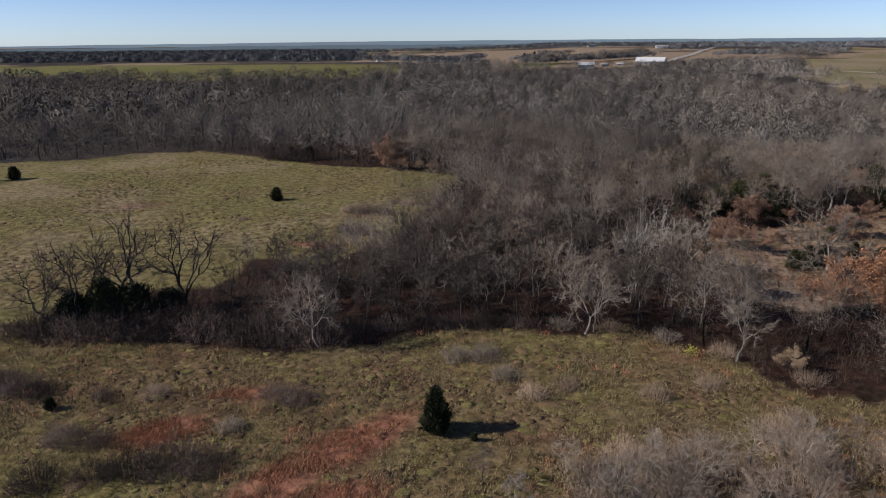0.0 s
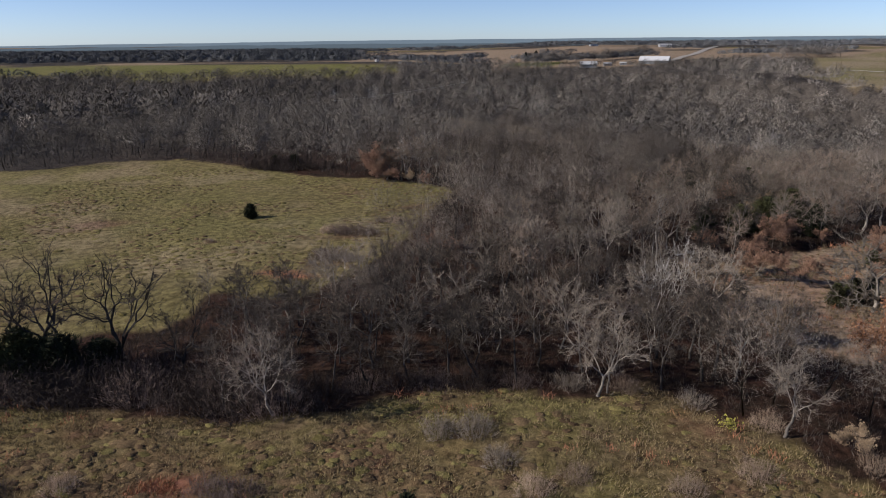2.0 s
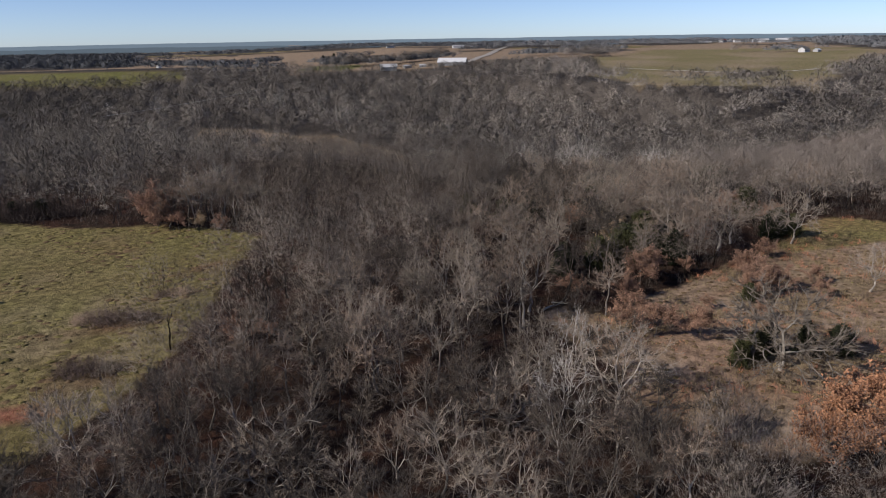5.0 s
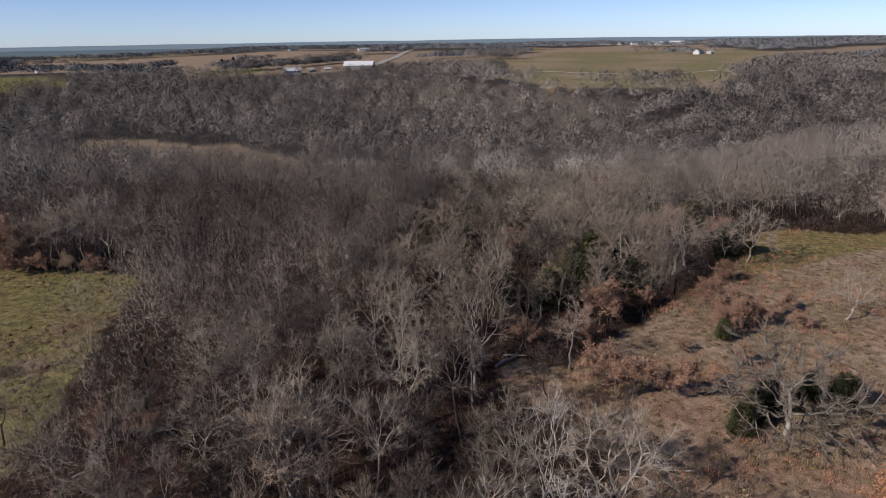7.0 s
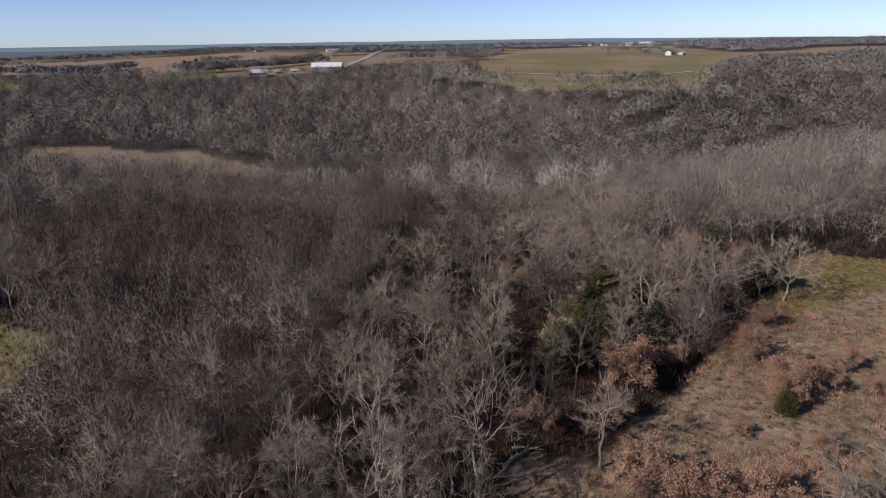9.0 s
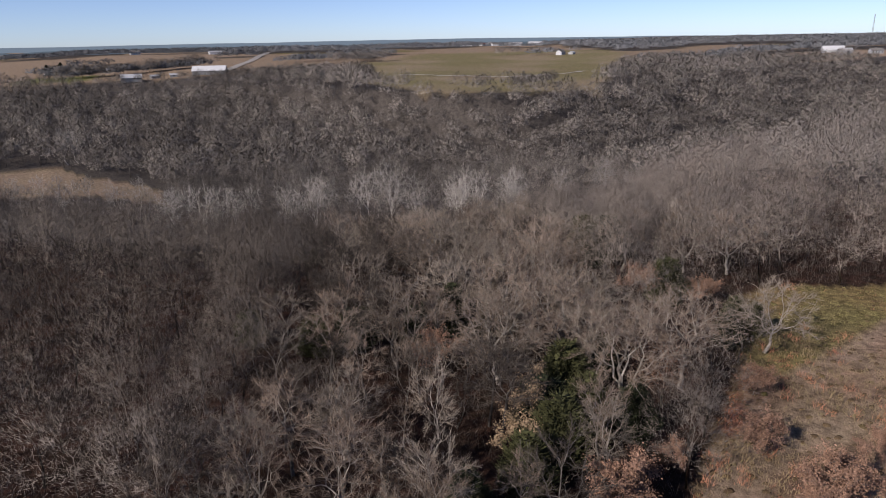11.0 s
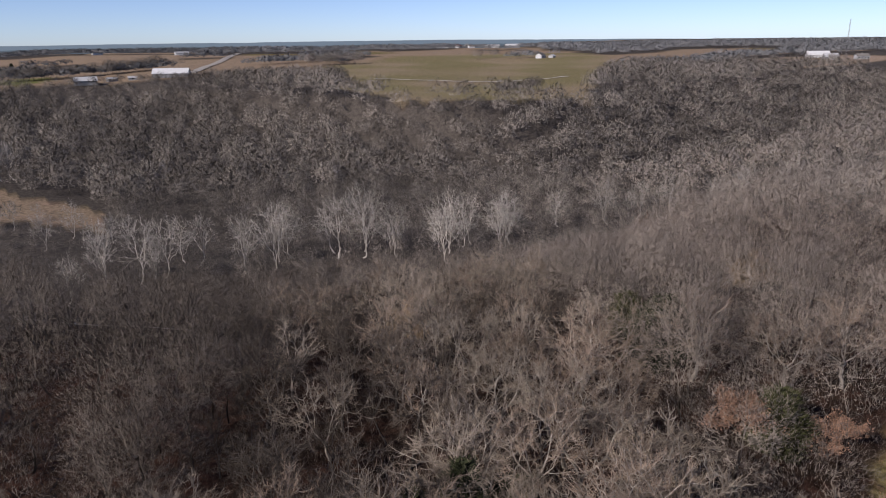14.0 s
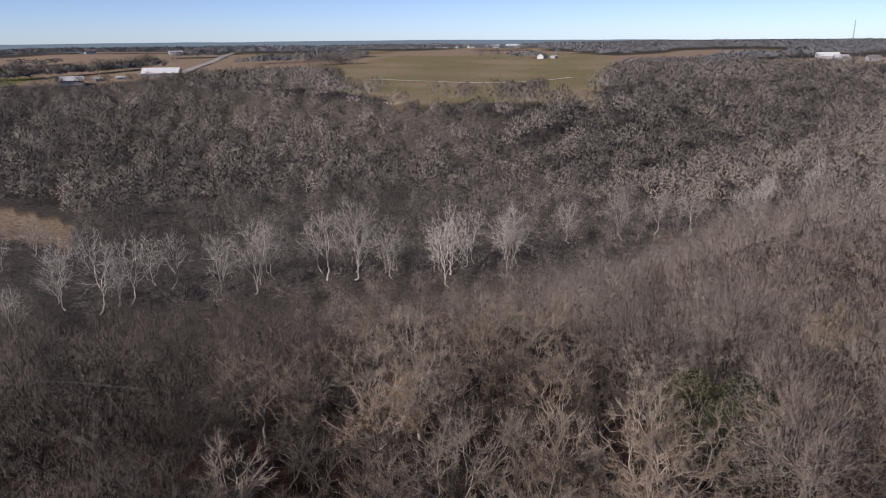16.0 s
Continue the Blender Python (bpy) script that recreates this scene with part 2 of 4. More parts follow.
def cover(x, y):
    """What grows where: shares of pasture, red grass, leaf litter, straw."""
    x, y = np.asarray(x, float), np.asarray(y, float)
    d = np.hypot(x, y)
    wob = np.clip(d / 90, 1, 6)
    u, v = x + wob * 1.6 * vnoise(x, y, 7 * wob, 4), y + wob * 1.6 * vnoise(x, y, 7 * wob, 5)
    left, near, gap = inside(LEFT_FIELD, u, v), inside(NEAR_FIELD, u, v), inside(OPENING, u, v)
    creekf, wp, ep, sf, yard = (inside(p, u, v) for p in (CREEK_FIELD, WEST_PASTURE, EAST_PASTURE, STRAW_FIELD, FARMYARD))
    wp = wp | inside(HOUSE_PASTURE, u, v)
    far = d > 790
    patch = vnoise(x, y * 1.6, 260, 6) + 0.5 * vnoise(x, y, 90, 7)
    bearing = np.degrees(np.arctan2(x, y))
    farfield = far & (patch > np.where((bearing > -7) & (bearing < 43), -0.45, 0.42))
    woods = ~(left | near | gap | creekf | wp | ep | sf | yard | farfield)
    blob = lambda cx, cy, rx, ry, a: smooth(1.25, 0.55, np.hypot(((u - cx) * np.cos(a) + (v - cy) * np.sin(a)) / rx, (-(u - cx) * np.sin(a) + (v - cy) * np.cos(a)) / ry))
    green = left * (0.72 + 0.28 * vnoise(x, y, 18, 8)) + wp + ep * (0.85 + 0.15 * vnoise(x, y, 70, 12))
    green = np.where(gap & (y > 124) & (x > 86), 0.9, green)
    farfield = farfield & ~(ep | wp | sf)
    green = np.where(farfield, (vnoise(x, y, 300, 9) > 0.3) * 0.7, green)
    green = np.where(near, smooth(0.25, 0.6, vnoise(x, y, 14, 10)) * 0.5, green)
    for cx, cy, rx, ry, a in ROUGH_PATCHES:
        green = green * (1 - 0.9 * blob(cx, cy, rx, ry, a))
    straw = left * 0.3 * smooth(-0.1, 0.7, vnoise(x, y, 16, 14) + 0.6 * vnoise(x, y, 5, 15)) + ep * (0.25 + 0.4 * smooth(-0.3, 0.6, vnoise(x, y, 60, 18))) + creekf * 0.7 + sf * 1.0 + yard * 0.6 + (gap & ~((y > 124) & (x > 86))) * np.clip(0.8 + 0.35 * vnoise(x, y, 9, 16) + 0.25 * vnoise(x, y, 3.5, 17), 0, 0.97)
    straw = np.where(farfield & (green < 0.1), 0.7, straw)
    red = np.zeros_like(d)
    for cx, cy, rx, ry, a in RED_PATCHES:
        red = np.maximum(red, blob(cx, cy, rx, ry, a))
    track = np.full_like(d, 99.0)
    for (x0, y0), (x1, y1) in zip(TRACK[:-1], TRACK[1:]):
        s = np.clip(((u - x0) * (x1 - x0) + (v - y0) * (y1 - y0)) / ((x1 - x0) ** 2 + (y1 - y0) ** 2), 0, 1)
        track = np.minimum(track, np.hypot(u - x0 - s * (x1 - x0), v - y0 - s * (y1 - y0)))
    track = 1 - smooth(1.6, 3.2, track)
    straw, green = np.maximum(straw, 0.7 * track), green * (1 - track)
    red = np.maximum(red, gap * (1 - track) * 0.22 * smooth(-0.2, 0.5, vnoise(x, y, 6, 11)))
    return np.stack([green, red * (woods == 0), woods * 1.0, straw], -1)


# rough brown drifts in the pasture
ROUGH_PATCHES = [(-7.5, 132.8, 7, 1.0, 0.28), (-13.5, 124.6, 6, 2.2, 0.0), (-14.5, 110.8, 4.5, 3.0, 0.2), (-8, 141, 6, 1.6, 0.35), (-20, 124, 9, 0.7, -0.3), (-36, 119, 2, 1, 0), (-60, 130, 10, 3, 0.2)]
# red bluestem and rust weeds: centre, half sizes, turn
RED_PATCHES = [(-24.3, 51.8, 5.0, 2.3, 0.15), (-18.5, 57.5, 2.6, 1.2, 0.3), (-8.0, 50.3, 8.0, 3.0, 0.8), (-12.5, 44.5, 4.0, 3.0, 0.6), (-19.5, 105.6, 5.5, 1.5, -0.1), (46, 114, 5, 3, 0.4), (75, 123.5, 5, 1.6, 0.5), (-7, 42, 4, 3.0, 0.5)]


def mesh_of(name, verts, faces, material=None, smooth_faces=False, tone=None, normals=None):
    """A mesh from arrays; faces are rows of three or four corners."""
    me = bpy.data.meshes.new(name)
    verts = np.asarray(verts, np.float32)
    groups = [np.asarray(f, np.int32) for f in (faces if isinstance(faces, list) else [faces]) if len(f)]
    loops = np.concatenate([f.ravel() for f in groups])
    sizes = np.concatenate([np.full(len(f), f.shape[1], np.int32) for f in groups])
    me.vertices.add(len(verts))
    me.vertices.foreach_set("co", verts.ravel())
    me.loops.add(len(loops))
    me.loops.foreach_set("vertex_index", loops)
    me.polygons.add(len(sizes))
    me.polygons.foreach_set("loop_start", np.concatenate([[0], np.cumsum(sizes)[:-1]]).astype(np.int32))
    me.polygons.foreach_set("loop_total", sizes)
    me.polygons.foreach_set("use_smooth", np.full(len(sizes), smooth_faces))
    me.update(calc_edges=True)
    if material:
        me.materials.append(material)
    if normals is not None:
        me.attributes.new("custom_normal", "FLOAT_VECTOR", "POINT").data.foreach_set("vector", np.asarray(normals, np.float32).ravel())
    if tone is not None:
        me.attributes.new("tone", "FLOAT", "POINT").data.foreach_set("value", np.asarray(tone, np.float32))
    return me


def spaced(lo, hi, step, grow, reach_lo, reach_hi):
    """Coordinates that are even from lo to hi and then spread out to both reaches."""
    mid = list(np.arange(lo, hi + step, step))
    for sign, start, reach in ((1, mid[-1], reach_hi), (-1, mid[0], reach_lo)):
        out, s, p = [], step, start
        while abs(p - start) < abs(reach - start):
            s = min(s * grow, 60)
            p += sign * s
            out.append(p)
        mid = mid + out if sign > 0 else out[::-1] + mid
    return np.array(mid)


def make_ground():
    xs, ys = spaced(-70, 135, 1.4, 1.042, -4000, 4000), spaced(38, 178, 1.4, 1.042, -900, 4850)
    X, Y = np.meshgrid(xs, ys)
    x, y = X.ravel(), Y.ravel()
    nx, ny = len(xs), len(ys)
    i = (np.arange(ny - 1)[:, None] * nx + np.arange(nx - 1)[None]).ravel()
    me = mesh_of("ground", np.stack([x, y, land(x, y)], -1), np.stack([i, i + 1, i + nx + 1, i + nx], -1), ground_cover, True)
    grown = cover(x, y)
    # shade of the near woods is put into the litter colour; farther slopes stay paler
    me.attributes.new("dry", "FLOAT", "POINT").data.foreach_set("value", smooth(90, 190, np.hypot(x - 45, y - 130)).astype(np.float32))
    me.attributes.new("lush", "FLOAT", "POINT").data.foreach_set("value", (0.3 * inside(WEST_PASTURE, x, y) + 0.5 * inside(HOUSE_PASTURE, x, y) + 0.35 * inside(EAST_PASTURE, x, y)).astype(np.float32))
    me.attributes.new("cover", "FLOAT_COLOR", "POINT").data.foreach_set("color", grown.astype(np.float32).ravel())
    return tagged(new("ground", me), "rolling ground of winter pasture, russet weeds and leaf litter", "ground", kind="structure")


make_ground()


# ---- trees ----
def part(name, me, parent, label=""):
    ob = new(name, me)
    ob.parent = parent
    return tagged(ob, label)


def unit(v):
    return v / np.maximum(np.linalg.norm(v, axis=-1, keepdims=True), 1e-9)


def frames_of(d):
    """Two directions square to each of the directions d."""
    ref = np.where(np.abs(d[:, 2:3]) > 0.9, [[1.0, 0, 0]], [[0, 0, 1.0]])
    a = unit(np.cross(d, ref))
    return a, np.cross(d, a)


def tubes(seg, sides=4):
    """Tapered tubes for rows of p0, p1, r0, r1."""
    seg = np.asarray(seg, float)
    p0, p1, r0, r1 = seg[:, 0:3], seg[:, 3:6], seg[:, 6], seg[:, 7]
    a, b = frames_of(unit(p1 - p0))
    ang = np.arange(sides) * 2 * np.pi / sides
    ring = a[:, None] * np.cos(ang)[None, :, None] + b[:, None] * np.sin(ang)[None, :, None]
    v = np.concatenate([p0[:, None] + ring * r0[:, None, None], p1[:, None] + ring * r1[:, None, None]], 1).reshape(-1, 3)
    k = np.arange(sides)
    f = np.stack([k, (k + 1) % sides, (k + 1) % sides + sides, k + sides], -1)
    return v, (np.arange(len(seg))[:, None, None] * 2 * sides + f[None]).reshape(-1, 4)


def needles(p0, p1, r):
    """Slim three-sided spikes, for twigs."""
    a, b = frames_of(unit(p1 - p0))
    r = np.broadcast_to(np.asarray(r, float), len(p0))[:, None]
    v = np.stack([p0 + a * r, p0 + (-0.5 * a + 0.87 * b) * r, p0 + (-0.5 * a - 0.87 * b) * r, p1], 1).reshape(-1, 3)
    f = np.array([[0, 1, 3], [1, 2, 3], [2, 0, 3]])
    return v, (np.arange(len(p0))[:, None, None] * 4 + f[None]).reshape(-1, 3)


def slivers(p0, p1, r, rng, heart=None, stray=0.35):
    """Hair-thin twigs, one tapered blade each; round a heart, they face outwards from it."""
    face = rng.normal(0, 1, p0.shape)
    if heart is not None:
        face = unit(p0 - np.array(heart)) + stray * face
    w = unit(np.cross(p1 - p0, face)) * r
    v = np.stack([p0 - w, p0 + w, p1], 1).reshape(-1, 3)
    return v, np.arange(len(v)).reshape(-1, 3)


def join(*meshes):
    """Joins (verts, faces) pairs into verts and a list of face arrays."""
    vs, fs, n = [], [], 0
    for v, f in meshes:
        if len(v):
            vs.append(v)
            fs.append(f + n)
            n += len(v)
    return np.concatenate(vs), fs


def forked_tree(seed, height, spread, trunk=0.25, girth=0.013, tips=90, lobes=8, twigs=1800, twig_len=0.6, twig_r=0.011, lean=0.05, crook=0.075, low=0.25, upward=0.3, thin=0.0105, heft=0.62):
    """A tree whose limbs part again and again until they fill a lumpy round crown. Trunk, limbs, twigs."""
    rng = np.random.default_rng(seed)
    fork = np.array([rng.normal(0, lean), rng.normal(0, lean), trunk]) * height
    foot = np.array([0, 0, -0.4])
    stem, p = [], foot
    for i in range(4):
        q = foot + (fork - foot) * (i + 1) / 4 + rng.normal(0, 0.006 * height, 3) * [1, 1, 0]
        stem.append((*p, *q, height * girth * (1.15 - 0.13 * i), height * girth * (1.02 - 0.13 * i)))
        p = q
    # the crown: lumps round a dome
    z0 = height * (low + (1 - low) * 0.42)
    az = np.arange(lobes) * 2.4 + rng.uniform(0, 6.28) + rng.normal(0, 0.3, lobes)
    up = np.linspace(-0.45, 0.95, lobes) + rng.normal(0, 0.12, lobes)
    flat = np.sqrt(np.maximum(0.03, 1 - up * up))
    size = np.array([spread, spread, height - z0])
    heart = np.stack([np.cos(az) * flat, np.sin(az) * flat, up], -1) * rng.uniform(0.5, 0.78, (lobes, 1)) * size
    pick = rng.integers(0, lobes, tips)
    goal = heart[pick] + unit(rng.normal(0, 1, (tips, 3))) * rng.uniform(0.4, 1, (tips, 1)) ** 0.5 * size * 0.36 + [fork[0] * 0.7, fork[1] * 0.7, z0]
    limb, fine = [], []

    def bend(p, q, r0, r1):
        far = np.linalg.norm(q - p)
        m = (p + q) / 2 + rng.normal(0, crook, 3) * far - [0, 0, 0.05 * far]
        out = [(*p, *m, r0, (r0 + r1) / 2), (*m, *q, (r0 + r1) / 2, r1)]
        limb.extend(out)
        return out

    def grow(p, g, depth):
        r = max(height * girth * heft * (len(g) / tips) ** 0.52, thin)
        if len(g) == 1:
            fine.extend(bend(p, g[0], r, r * 0.5))
            return
        q = p + (g.mean(0) - p) * (rng.uniform(0.06, 0.16) if depth < 2 else rng.uniform(0.3, 0.5))
        line = bend(p, q, r, r * 0.88)
        if len(g) <= max(3, tips // 12):
            fine.extend(line)
        far = g[:, None] - g[None]
        a, b = np.unravel_index(np.argmax((far ** 2).sum(-1)), far.shape[:2])
        order = np.argsort((g - q) @ (g[a] - g[b]))
        cut = min(max(1, int(len(g) * rng.uniform(0.33, 0.67) + 0.5)), len(g) - 1)
        grow(q, g[order[:cut]], depth + 1)
        grow(q, g[order[cut:]], depth + 1)

    grow(p, goal, 0)
    limb, fine = np.array(limb), np.array(fine)
    pick = rng.integers(0, len(fine), twigs)
    u = rng.uniform(0.1, 1.0, (twigs, 1))
    p0 = fine[pick, :3] * (1 - u) + fine[pick, 3:6] * u
    out = unit(p0 - [0, 0, z0 * 0.8])
    p1 = p0 + unit(0.4 * unit(fine[pick, 3:6] - fine[pick, :3]) + 0.4 * out + rng.normal(0, 0.6, (twigs, 3)) + [0, 0, upward]) * twig_len * rng.uniform(0.5, 1.4, (twigs, 1))
    return np.array(stem), limb, (p0, p1, twig_r)


def tree_meshes(name, bark, twig, sides=5, limb_bark=None, **kw):
    """Shared meshes of one tree form: trunk, crown."""
    trunk, limb, (p0, p1, r) = forked_tree(**kw)
    tv, tf = tubes(trunk, sides)
    v, f = join(tubes(limb, 3), slivers(p0, p1, r, np.random.default_rng(1), (0, 0, kw["height"] * 0.4)))
    crown = mesh_of(name + "_crown", v, f, limb_bark or bark)
    crown.materials.append(twig)
    n = len(limb) * 3
    idx = np.zeros(len(crown.polygons), np.int32)
    idx[n:] = 1
    crown.polygons.foreach_set("material_index", idx)
    return mesh_of(name + "_trunk", tv, tf, bark, True), crown


def leaves(rng, pts, size, flat=0.5):
    """Small folded leaf clumps round points: two triangles each."""
    n = len(pts)
    a = unit(rng.normal(0, 1, (n, 3)))
    b = unit(np.cross(a, rng.normal(0, 1, (n, 3))))
    c = np.cross(a, b)
    s = size * rng.uniform(0.6, 1.4, (n, 1))
    v = np.stack([pts - a * s, pts + b * s * 0.55 + c * s * 0.2, pts + a * s, pts - b * s * 0.55 + c * s * 0.2], 1).reshape(-1, 3)
    f = np.array([[0, 1, 2], [0, 2, 3]])
    return v, (np.arange(n)[:, None, None] * 4 + f[None]).reshape(-1, 3)


def leafy_meshes(name, seed, height, spread, leaf, count, size, bark=None):
    """Trunk, boughs and withered leaves of a small oak that keeps its leaves."""
    rng = np.random.default_rng(seed)
    trunk, limb, (p0, p1, r) = forked_tree(seed, height, spread, trunk=0.14, tips=46, low=0.12, twigs=420, twig_len=0.5)
    tv, tf = tubes(trunk, 4)
    k = rng.integers(0, len(p0), count)
    pts = p0[k] + (p1[k] - p0[k]) * rng.uniform(0, 1.1, (count, 1)) + rng.normal(0, 0.12, (count, 3))
    lv, lf = leaves(rng, pts, size)
    v, f = join(tubes(limb, 3), needles(p0, p1, r))
    return mesh_of(name + "_trunk", tv, tf, bark or bark_grey, True), mesh_of(name + "_boughs", v, f, bark or bark_grey), mesh_of(name + "_leaves", lv, lf, leaf)


def cedar_meshes(name, seed, height, radius, count, green, taper=0.5):
    """A juniper: a short trunk and upswept sprays packed into an uneven cone."""
    rng = np.random.default_rng(seed)
    h = rng.beta(1.2, 1.7, count)
    az = rng.uniform(0, 6.28, count)
    lob = 1 + 0.22 * np.sin(az * 3 + seed + h * 9) + 0.14 * np.sin(az * 7 - h * 15)
    rad = radius * np.minimum(1, 0.35 + h * 5) * (1 - h) ** taper * lob
    rr = rad * np.sqrt(rng.uniform(0.25, 1.0, count))
    base = np.stack([np.cos(az) * rr * 0.8, np.sin(az) * rr * 0.8, h * height * 0.95], -1)
    out = np.stack([np.cos(az), np.sin(az), rng.uniform(0.5, 2.0, count)], -1) + rng.normal(0, 0.3, (count, 3))
    tip = base + unit(out) * height * 0.075 * rng.uniform(0.5, 1.5, (count, 1))
    v, f = needles(base, tip, height * 0.0095)
    lv, lf = leaves(rng, base[::2] * [0.7, 0.7, 1], height * 0.055)
    cv, cf = join((v, f), (lv, lf))
    tv, tf = tubes([(0, 0, -0.3, 0, 0, height * 0.9, height * 0.028, 0.01)], 6)
    return mesh_of(name + "_trunk", tv, tf, bark_grey, True), mesh_of(name + "_crown", cv, cf, green)


def shrub_meshes(name, seed, height, radius, count, twig, r=0.012):
    """A rounded thicket: stems that fan out from the foot into a dome of fine twigs."""
    rng = np.random.default_rng(seed)
    az, rr = rng.uniform(0, 6.28, count), np.sqrt(rng.uniform(0, 1, count))
    side = np.stack([np.cos(az), np.sin(az)], -1)
    base = np.column_stack([side * (rr * radius * 0.75)[:, None], np.full(count, -0.15)])
    lump = 1 + 0.16 * np.sin(az * 3 + seed) + 0.12 * np.sin(az * 5 - seed)
    hh = height * np.sqrt(np.maximum(0.08, 1 - rr ** 2)) * lump * rng.uniform(0.7, 1.08, count)
    tip = np.column_stack([side * (rr * radius * lump)[:, None], hh]) + rng.normal(0, 0.09, (count, 3)) * height
    n = count * 6
    k, t = rng.integers(0, count, n), rng.uniform(0.25, 1.0, (n, 1))
    q = base[k] + (tip[k] - base[k]) * t
    w = unit(0.5 * unit(tip[k] - base[k]) + rng.normal(0, 0.6, (n, 3)))
    v, f = join(needles(base, tip, r), slivers(q, q + w * height * 0.2 * rng.uniform(0.5, 1.3, (n, 1)), r, rng, (0, 0, -0.5 * height)))
    return (mesh_of(name, v, f, twig),)


FORMS = {}


def form(kind, parts, names):
    FORMS.setdefault(kind, []).append((parts, names))


TREE = ("trunk", "crown")
for i in range(10):
    form("young", tree_meshes(f"young_{i}", (bark_grey, bark_dark)[i // 5], (twig_grey, twig_brown, twig_grey, twig_brown, twig_grey, twig_umber, twig_umber, twig_umber, twig_umber, twig_umber)[i], limb_bark=(bark_limb, bark_grey)[i // 5], seed=20 + i, height=9.8, spread=2.7 + 0.5 * (i % 3), trunk=0.22 + 0.07 * (i % 4), low=0.24 + 0.06 * (i % 3), tips=130, lobes=7 + i % 4, twigs=2800, twig_len=0.55, twig_r=0.0105, thin=0.0135, heft=0.78, crook=0.06), TREE)
for i in range(4):
    form("oak", tree_meshes(f"oak_{i}", (bark_limb, bark_oak)[i % 2], (twig_grey, twig_brown)[i % 2], seed=40 + i, height=11.0, spread=5.6, trunk=0.17, low=0.16, girth=0.019, thin=0.016, tips=220, lobes=12, crook=0.09, heft=0.8, twigs=5000, twig_len=0.6, twig_r=0.0105), TREE)
for i in range(2):
    form("oak", tree_meshes(f"old_oak_{i}", bark_oak, twig_grey, seed=46 + i, height=10.0, spread=6.4, trunk=0.1, low=-0.2, girth=0.027, thin=0.042, tips=260, lobes=15, crook=0.09, heft=0.85, twigs=9000, twig_len=0.6, twig_r=0.019), TREE)
for i in range(3):
    form("walnut", tree_meshes(f"walnut_{i}", bark_dark, twig_umber, seed=50 + i, height=12.0, spread=5.8, trunk=0.12, low=0.3, girth=0.028, tips=130, lobes=9, crook=0.11, twigs=3200, twig_len=0.6, twig_r=0.0115, lean=0.08, heft=0.8), TREE)
for i in range(3):
    form("sycamore", tree_meshes(f"sycamore_{i}", bark_pale, twig_pale, seed=60 + i, height=22, spread=6.6, trunk=(0.03, 0.06, 0.12)[i], low=0.22, girth=0.0115, thin=0.03, tips=150, lobes=13, twigs=2000, twig_len=0.9, twig_r=0.015, crook=0.07, upward=0.5, heft=0.7), TREE)
for i in range(2):
    form("snag", tree_meshes(f"snag_{i}", bark_dead, bark_dead, seed=70 + i, height=11.5, spread=1.9, trunk=0.42, low=0.4, girth=0.013, tips=12, lobes=5, crook=0.2, twigs=14, twig_len=0.7, twig_r=0.02, lean=0.06), TREE)
for i in range(6):
    form("rust", leafy_meshes(f"rust_{i}", 80 + i, 5.0, 2.5, (leaf_rust, leaf_rust, leaf_tan, leaf_rust, leaf_amber, leaf_amber)[i], 6200, 0.072), ("trunk", "crown", "foliage"))
for i in range(3):
    form("cedar", cedar_meshes(f"cedar_{i}", 90 + i, (4.6, 3.8, 4.4)[i], (1.75, 2.1, 1.9)[i], 2400, (cedar_green, cedar_green, cedar_olive)[i], (0.55, 0.34, 0.42)[i]), TREE)
for i in range(4):
    form("shrub", shrub_meshes(f"shrub_{i}", 100 + i, 1.6, 1.9, 300, (twig_mauve, twig_russet, twig_dark, twig_grey)[i], 0.011), ("branchwork",))

LABELS = {
    "young": ("bare_tree", "slender leafless grey-brown tree with fine ascending twigs", "tree"),
    "oak": ("oak_tree", "broad leafless oak with crooked grey spreading limbs", "tree"),
    "walnut": ("walnut_tree", "dark leafless tree with open black branches above brush", "tree"),
    "sycamore": ("sycamore_tree", "tall bare sycamore with chalk-white bark near the creek", "tree"),
    "snag": ("dead_tree", "dead barkless pale grey tree with broken limbs", "tree"),
    "rust": ("leafy_oak_tree", "small oak holding withered rust-brown leaves", "tree"),
    "cedar": ("cedar_tree", "dark green conical cedar growing in rough grass", "tree"),
    "shrub": ("shrub", "leafless grey-mauve thicket of thin upright stems", "shrub"),
}
PARENTS = {}


def plant(kind, x, y, scale=1.0, turn=None, which=None, wide=1.0, rng=random, label="", group=""):
    """Sets one tree or shrub on the ground."""
    which = rng.randrange(len(FORMS[kind])) if which is None else which
    turn = rng.uniform(0, 360) if turn is None else turn
    z = float(land(x, y))
    m = pose(x, y, z, 0, 0, turn)
    key = (kind, which, label)
    if key in PARENTS:
        ob = copy_thing(PARENTS[key], m)
    else:
        name, text, cat = LABELS[kind]
        parts, names = FORMS[kind][which]
        ob = tagged(new(name), label or text, cat, group or name + "s of the valley")
        ob.matrix_basis = m
        for me, n in zip(parts, names):
            part(n, me, ob)
        PARENTS[key] = ob
    ob.scale = (scale * wide, scale * wide, scale)
    return ob


def woods_at(x, y):
    return cover(np.array([x], float), np.array([y], float))[0, 2] > 0.5


def scatter(x0, x1, y0, y1, step, seed):
    """Jittered plan points on a loose grid."""
    rng = np.random.default_rng(seed)
    gx, gy = np.meshgrid(np.arange(x0, x1, step), np.arange(y0, y1, step))
    p = np.stack([gx.ravel(), gy.ravel()], -1) + rng.uniform(-0.45, 0.45, (gx.size, 2)) * step
    return p


